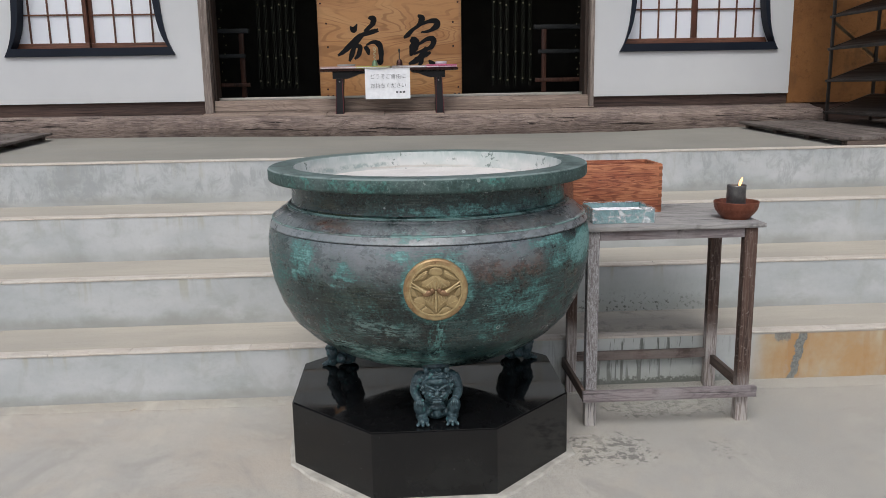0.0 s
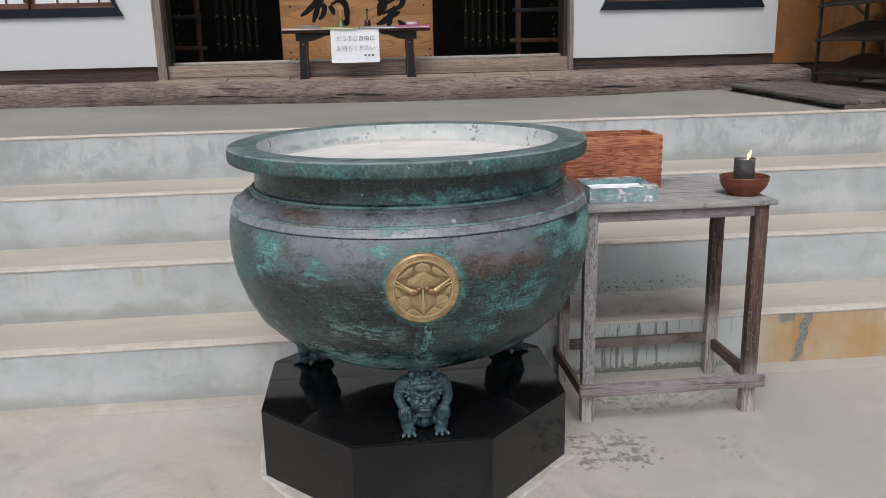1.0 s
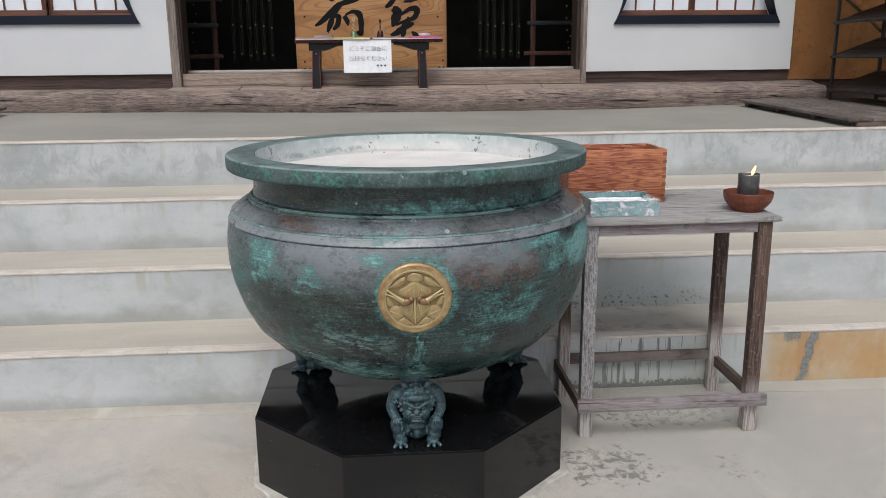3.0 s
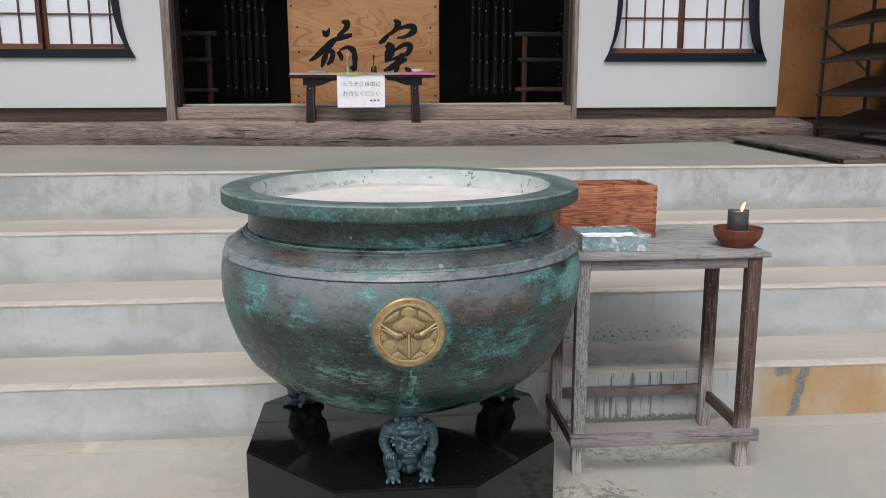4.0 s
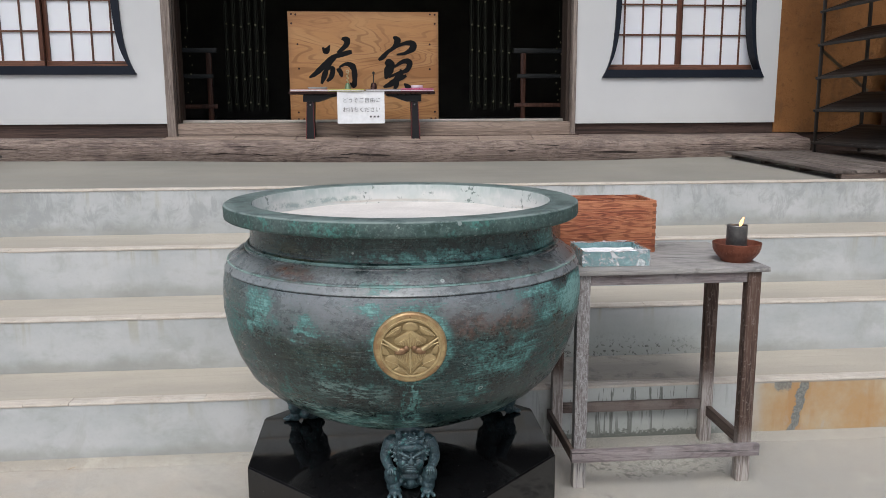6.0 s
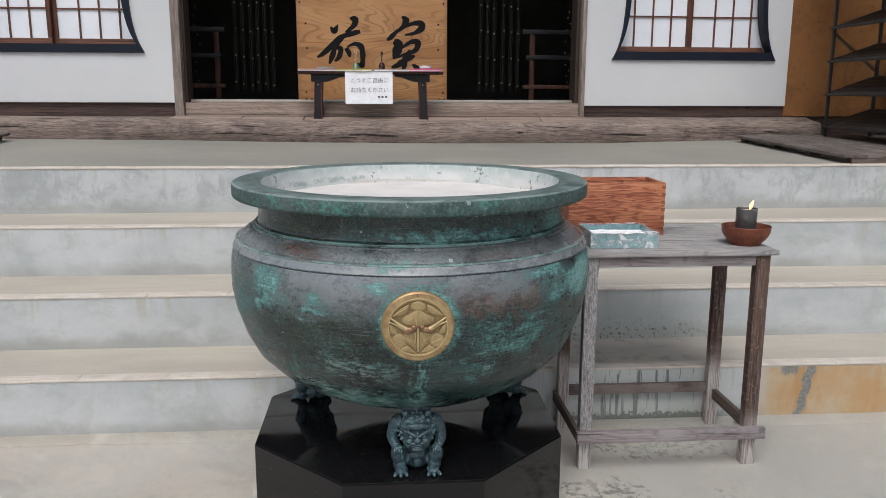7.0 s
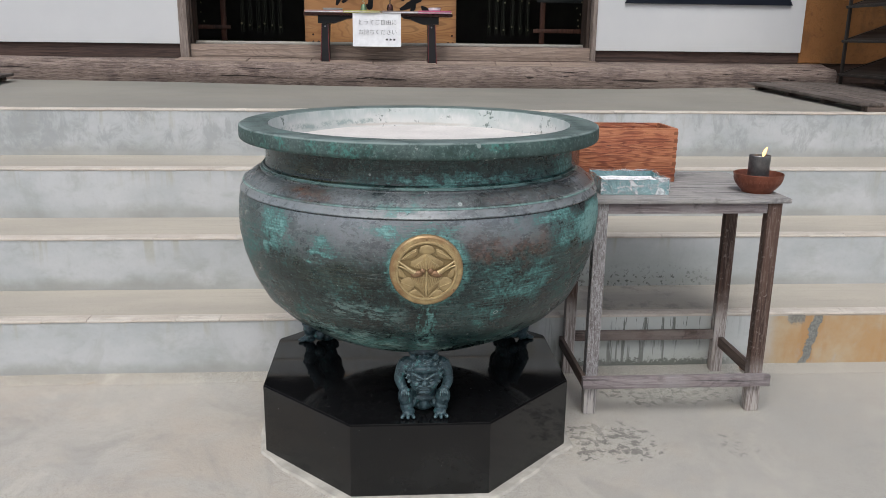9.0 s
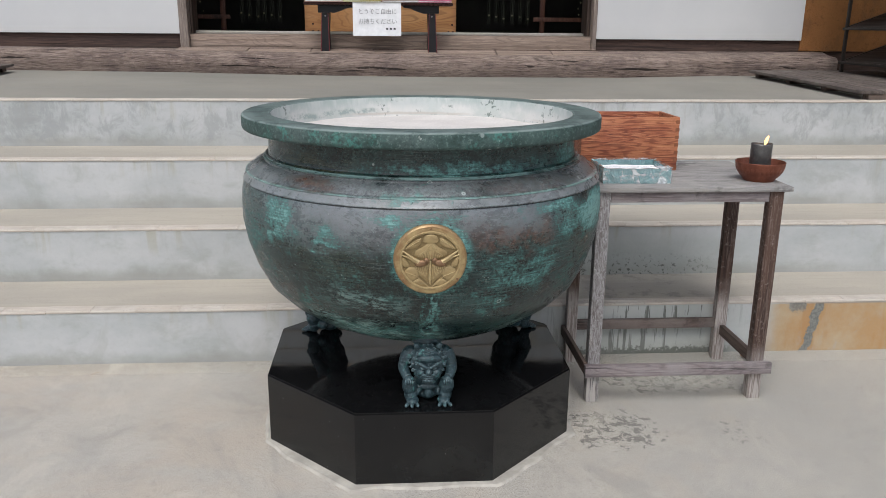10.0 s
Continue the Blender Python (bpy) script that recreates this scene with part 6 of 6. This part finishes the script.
desk = thing("reading_stand", "low black lacquered stand with red edges in the doorway", "stand", (0.155, 5.575, 0))
DZ = 1.266
part("tabletop", box(-0.437, 0.437, -0.075, 0.12, DZ - 0.016, DZ, 0.003), DARKBELL, desk, "thin dark red-brown top")
for s in (-1, 1):
    out = [(s * 0.356, DZ - 0.017), (s * 0.356, DZ - 0.060), (s * 0.268, DZ - 0.060), (s * 0.235, DZ - 0.05), (s * 0.19, DZ - 0.032), (s * 0.15, DZ - 0.028), (s * 0.14, DZ - 0.017)]
    part("bracket", prism(out, -0.05, 0.09, "xz"), BLACKLACQ, desk)
    leg = part("leg", prism([(s * 0.290, DZ - 0.061), (s * 0.334, DZ - 0.061), (s * 0.337, DZ - 0.17), (s * 0.345, 0.978), (s * 0.292, 0.978), (s * 0.296, DZ - 0.17)], -0.045, 0.085, "xz"), BLACKLACQ, desk)
    for e0, e1 in ((0.2955, 0.2925), (0.3325, 0.3425)):
        part("edging", prism([(s * e0, DZ - 0.063), (s * (e0 + 0.004), DZ - 0.063), (s * (e1 + 0.004), 0.980), (s * e1, 0.980)], -0.0475, -0.0445, "xz"), REDLACQ, leg, "thin red edging line")
    part("peg", lathe([(0, 0), (0.005, 0), (0.004, 0.004), (0, 0.005)], 10), TIN, leg, at=pose(s * 0.314, -0.045, DZ - 0.078, 90))


def pamphlets(name, label, x0, x1, material, sheets, turn, lift=0.0):
    stack = thing(name, label, "pamphlet", ((x0 + x1) / 2, 5.565, DZ + lift), turn)
    w = (x1 - x0) / 2
    for k in range(sheets):
        j = 0.003 * math.sin(k * 2.3)
        part("pamphlet", box(-w + j, w + j, -0.085 - j, 0.1, 0.0035 * k + 0.0004, 0.0035 * k + 0.0035), material if k != 1 else SHEET, stack, smooth=None)


pamphlets("pamphlet_stack", "stack of salmon pink pamphlets on the low stand", -0.275, -0.055, PINK, 4, 2)
pamphlets("pamphlet_stack", "lemon yellow pamphlets on the low stand", -0.045, 0.165, LEMON, 4, -2)
pamphlets("pamphlet_stack", "mauve-grey pamphlets on the low stand", 0.175, 0.385, MAUVE, 4, 1)
pamphlets("pamphlet_stack", "rose pink pamphlets on the low stand", 0.392, 0.585, ROSE, 5, -3)
dish = thing("dish", "pale blue glazed dish on pink pamphlets", "dish", (-0.115, 5.56, DZ + 0.0145))
part("dish_body", lathe([(0.0, 0.0), (0.05, 0.0), (0.058, 0.008), (0.06, 0.0125), (0.055, 0.0125), (0.05, 0.006), (0.0, 0.005)], 32), GLAZE, dish)
dish = thing("dish", "white round dish on rose pink pamphlets", "dish", (0.487, 5.56, DZ + 0.018))
part("dish_body", lathe([(0.0, 0.0), (0.030, 0.0), (0.036, 0.006), (0.037, 0.018), (0.034, 0.019), (0.032, 0.008), (0.0, 0.006)], 32), WHITEGLAZE, dish)
bell_a = thing("small_bell", "small green bell with a twisted gilt handle", "bell", (0.067, 5.555, DZ + 0.0145))
part("bell_body", lathe([(0.0, 0.001), (0.021, 0.0), (0.0205, 0.004), (0.0165, 0.016), (0.0145, 0.028), (0.009, 0.036), (0.0, 0.038)], 28), VERDIGRIS, bell_a)
pts = [(0.006 * math.sin(k * 0.9), 0.006 * math.cos(k * 0.9), 0.036 + 0.0034 * k) for k in range(18)]
part("handle", add_tube(bmesh.new(), pts, 0.0034, 8), GILT, bell_a, "twisted pale gilt handle")
part("ring", add_tube(bmesh.new(), [(0.008 * math.cos(a), 0, 0.105 + 0.008 * math.sin(a)) for a in [2 * math.pi * k / 14 for k in range(15)]], 0.0028, 8), GILT, bell_a)
bell_b = thing("small_bell", "small brown bell with an upright handle", "bell", (0.223, 5.555, DZ + 0.0145))
part("bell_body", lathe([(0.0, 0.001), (0.019, 0.0), (0.0195, 0.012), (0.017, 0.03), (0.012, 0.038), (0.0, 0.04)], 28), DARKBELL, bell_b)
part("handle", lathe([(0.0045, 0.039), (0.003, 0.05), (0.0045, 0.055), (0.003, 0.065), (0.004, 0.085), (0.0075, 0.094), (0.0075, 0.100), (0.0, 0.106)], 16), DARKMETAL, bell_b)

notice = thing("paper_notice", "white paper notice with brushed writing hung from the low stand", "notice", (0.004, 5.490, 1.076))
bm = bmesh.new()
cols = [[bm.verts.new((0.282 * i / 10, 0.003 * math.sin(i * 0.6) - 0.004, 0.190 * j / 6)) for i in range(11)] for j in range(7)]
for a, b in zip(cols, cols[1:]):
    for i in range(10):
        bm.faces.new((a[i], a[i + 1], b[i + 1], b[i]))
part("sheet", bm, SHEET, notice, smooth=60)


def writing(text, x, z, size, material, parent, name="writing"):
    cu = bpy.data.curves.new(name, "FONT")
    cu.body, cu.size, cu.extrude, cu.offset = text, size, 0.0004, -0.0004
    tmp = bpy.data.objects.new("tmp", cu)
    scene.collection.objects.link(tmp)
    me = bpy.data.meshes.new_from_object(tmp.evaluated_get(bpy.context.evaluated_depsgraph_get()))
    bpy.data.objects.remove(tmp)
    me.materials.clear()
    me.materials.append(material)
    ob = new(name, me)
    ob.parent = parent
    ob.matrix_basis = pose(x, -0.0088, z, 90)
    return ob


writing("どうぞご自由に", 0.031, 0.127, 0.0325, GREYINK, notice)
writing("お持ちください", 0.031, 0.071, 0.0325, GREYINK, notice)
for k in range(3):
    part("mark", box(0.193 + 0.022 * k, 0.205 + 0.022 * k, -0.0088, -0.0075, 0.036, 0.046), GREYINK, notice, "small illegible bar of writing", smooth=None)

# ---- pallets and rack on the landing ----


def land_z(y, x=2.6):
    """Height of the landing at y."""
    return TOP - 0.003 + (BACK + fall(x) - TOP + 0.003) * (y - EDGE - 3 * GO - 0.052) / (5.5 - EDGE - 3 * GO - 0.052)


def pallet(x0, x1, y0, y1, label):
    tilt = math.degrees(math.atan2(land_z(y1, x0) - land_z(y0, x0), y1 - y0))
    p = thing("duckboard", label, "pallet")
    p.matrix_basis = pose(x0, y0, land_z(y0, x0) + 0.0005, tilt)
    w, d = x1 - x0, y1 - y0
    for k in range(4):
        yj = 0.006 + (d - 0.062) * k / 3
        part("joist", box(0.045, w - 0.045, yj, yj + 0.05, 0.0, 0.026, 0.002), PALLETJOIST, p)
    n = int(w / 0.105)
    for k in range(n):
        a = w * k / n
        part("slat", box(a + 0.004, a + w / n - 0.004, 0.0 + 0.004 * math.sin(k * 2.1), d + 0.004 * math.sin(k * 1.3), 0.0262, 0.0415, 0.0025), PALLETWOOD, p)


pallet(2.37, 3.40, 4.185, 5.385, "weathered grey-brown wooden duckboard on the landing")
pallet(-3.10, -1.89, 4.185, 5.36, "weathered grey wooden duckboard beside the sill log")

rack = thing("shoe_rack", "dark rack with slanted shelves against the ochre wall", "shelf", (2.866, 0, 0))
RY0, RY1, RD = 4.18, 5.262, 0.30
for x in (0.0, RD - 0.016):
    for y in (RY0, RY1 - 0.018):
        zf = land_z(y) + 0.0425
        part("post", box(x, x + 0.016, y, y + 0.018, zf, 2.3, 0.002), STEEL, rack, "dark upright angle post")
for k in range(8):
    zf = 0.945 + 0.191 * k
    m = Matrix.Translation((0.0, 0, zf)) @ pose(0, 0, 0, 0, -19.5, 0)
    shelf = part("shelf", box(-0.012, RD + 0.012, RY0 + 0.02, RY1 - 0.019, 0.0, 0.010, 0.002, m), RACKWOOD, rack)
    part("lip", box(-0.012, -0.001, RY0 - 0.004, RY1 + 0.004, -0.001, 0.011, 0.002, Matrix.Translation((0, 0, zf))), STEEL, shelf)
    part("side_rail", box(-0.01, RD + 0.012, RY1 - 0.017, RY1 + 0.002, -0.003, 0.0125, 0.002, m), STEEL, shelf)
part("brace", box(0.0, 0.40, RY1 + 0.003, RY1 + 0.006, -0.009, 0.009, 0.0, Matrix.Translation((0.01, 0, 1.50)) @ pose(0, 0, 0, 0, 38, 0)), BRACE, rack, "flat zinc diagonal brace")

pillar = thing("wooden_pillar", "old wooden pillar with a blackened bulbous cap", "pillar", (3.60, 5.45, land_z(5.45)))
part("shaft", lathe([(0.0, 0.0), (0.16, 0.0), (0.155, 0.2), (0.15, 0.42), (0.152, 0.55), (0.0, 0.55)], 36), PILLARWOOD, pillar)
part("cap", lathe([(0.0, 0.551), (0.165, 0.551), (0.17, 0.60), (0.15, 0.68), (0.10, 0.72), (0.085, 0.745), (0.12, 0.77), (0.135, 0.82), (0.115, 0.86), (0.06, 0.90), (0.0, 0.95)], 36), DARKMETAL, pillar)

# ---- dim furnishings inside the doorway ----


def railing(x0, x1, flip):
    r = thing("low_railing", "low railing of reddish wood and dark rails inside the hall", "railing", ((x0 + x1) / 2, 6.8, 1.07))
    a, b = x0 - (x0 + x1) / 2, x1 - (x0 + x1) / 2
    px = b - 0.05 if flip else a + 0.03
    for x in (a + 0.03 if flip else b - 0.06, px):
        part("post", box(x, x + 0.036, -0.018, 0.018, 0.0, 0.505, 0.003), RAILBROWN, r)
    part("top_rail", box(a - 0.03, b + 0.03, -0.024, 0.024, 0.506, 0.54, 0.003), RAILDARK, r)
    part("rail", box(a, b, -0.03, -0.019, 0.32, 0.35, 0.002), RAILDARK, r)
    part("foot_rail", box(a - 0.02, b + 0.02, -0.028, -0.0185, 0.10, 0.13, 0.002), RAILBROWN, r)


railing(-1.77, -0.96, True)
railing(1.32, 2.1, False)


def two_cords(dx, dy, foot):
    """A pair of thin cords with a narrow band between."""
    bm = bmesh.new()
    for s in (-1, 1):
        add_tube(bm, [(dx + s * 0.012 + 0.0015 * math.sin(7 * j + 3 * s), dy, foot + (3.598 - foot) * j / 24) for j in range(25)], 0.0022, 6)
    add_box(bm, dx - 0.004, dx + 0.004, dy + 0.003, dy + 0.005, foot, 3.598)
    return bm


def hanging(x, label="dark hanging ornament strips with small gilt studs"):
    h = thing("hanging_ornament", label, "ornament", (x, 6.85, 0), 0, "hanging ornaments")
    for k in range(3):
        dx = 0.055 * (k - 1) + 0.004 * math.sin(x * 9 + k)
        strip = part("strip", two_cords(dx, -0.02 * (k % 2), 1.15 + 0.015 * (k % 2)), BANNER, h, smooth=None)
        for zz in (1.213, 1.41, 1.604, 1.79, 1.98):
            part("stud", add_blob(bmesh.new(), (dx + 0.006 * math.sin(zz * 40 + k), -0.012 - 0.02 * (k % 2), zz - 0.012 * k), (0.0085, 0.007, 0.0085), (0, 0, 0), 1), STUDGILT, strip, "small gilt stud")


for x in (-0.805, -0.645, 1.03, 1.21):
    hanging(x)
bead = thing("hanging_chain", "gilt bead chain hanging in the dim hall", "ornament", (1.60, 6.6, 0))
for k in range(0, 26, 2):
    part("bead", add_blob(bmesh.new(), (0.022 * math.sin(k * 1.7), 0, 1.22 + 0.021 * k), (0.006, 0.006, 0.008), (0, 0, 0), 1), STUDGILT, bead)
part("cord", add_tube(bmesh.new(), [(0, 0, 1.7), (0, 0, 3.599)], 0.003, 6), BANNER, bead)
bead = thing("hanging_chain", "gilt bead chain hanging in the dim hall", "ornament", (-1.07, 6.5, 0))
for k in range(0, 26, 3):
    part("bead", add_blob(bmesh.new(), (0.02 * math.sin(k * 1.7), 0, 1.22 + 0.021 * k), (0.005, 0.005, 0.007), (0, 0, 0), 1), STUDGILT, bead)
part("cord", add_tube(bmesh.new(), [(0, 0, 1.7), (0, 0, 3.599)], 0.003, 6), BANNER, bead)

# ---- small litter ----
lf = thing("dry_leaf", "curled brown dry leaf on the court", "leaf", (1.462, 3.158, 0.0045), 120)
bm = bmesh.new()
rows = [[bm.verts.new((0.03 * (u / 6 - 0.5), 0.022 * (v / 4 - 0.5) * math.sin(math.pi * (u + 0.6) / 7.2), 0.002 + 0.009 * (v / 4 - 0.5) ** 2 * 4 + 0.004 * (u / 6))) for v in range(5)] for u in range(7)]
for a, b in zip(rows, rows[1:]):
    for i in range(4):
        bm.faces.new((a[i], a[i + 1], b[i + 1], b[i]))
bmesh.ops.solidify(bm, geom=bm.faces[:], thickness=0.0007)
part("blade", bm, LEAF, lf)
tw = thing("twig", "tiny dry twig on the court", "twig", (-0.79, 3.15, 0.0025), 35)
part("stem", add_tube(bmesh.new(), [(-0.014, 0, 0), (0, 0.002, 0.0005), (0.014, 0, 0)], 0.0012, 6), STRAW, tw)

# ---- the nosing tiles ----
TILE = 0.1465
prof = [(0.0015, -0.0095), (0.0, -0.008), (0.0, -0.0045), (0.0012, -0.0018), (0.0042, 0.0), (0.013, 0.0), (0.0145, -0.0016), (0.017, -0.0016), (0.0185, 0.0), (0.026, 0.0), (0.0275, -0.0016), (0.030, -0.0016), (0.0315, 0.0), (0.052, 0.0), (0.052, -0.0088), (0.012, -0.0092)]
bm = prism(prof, 0.0006, TILE - 0.0006, "yz")
tile_mesh = mesh_of("nosing_tile", bm, NOSING, None)
for k in range(4):
    row = new(f"nosing_{k + 1}")
    tagged(row, "row of ribbed pinkish-beige nosing tiles along a step edge", "nosing", kind="structure")
    row.matrix_basis = pose(0, EDGE + k * GO, (k + 1) * RISE)
    start = -0.952 - 14 * TILE if k == 0 else -0.945 - 14 * TILE if k == 1 else -1.078 - 13 * TILE if k == 2 else -0.99 - 16 * TILE
    count = 34 if k < 3 else 42
    for j in range(count):
        t = new("nosing_tile", tile_mesh)
        t.parent = row
        t.matrix_basis = pose(start + j * TILE, 0.0006 * math.sin(j * 5.1 + k), 0.0005 * math.sin(j * 3.7 + 2 * k))
    # the far ends of the row, out of reach of the eye
    ends = prism(prof, LEFT, start - 0.001, "yz")
    add_prism(ends, prof, start + count * TILE + 0.001, RIGHT, "yz")
    tagged(part("nosing_ends", ends, NOSING, row, smooth=None), kind="stuff")
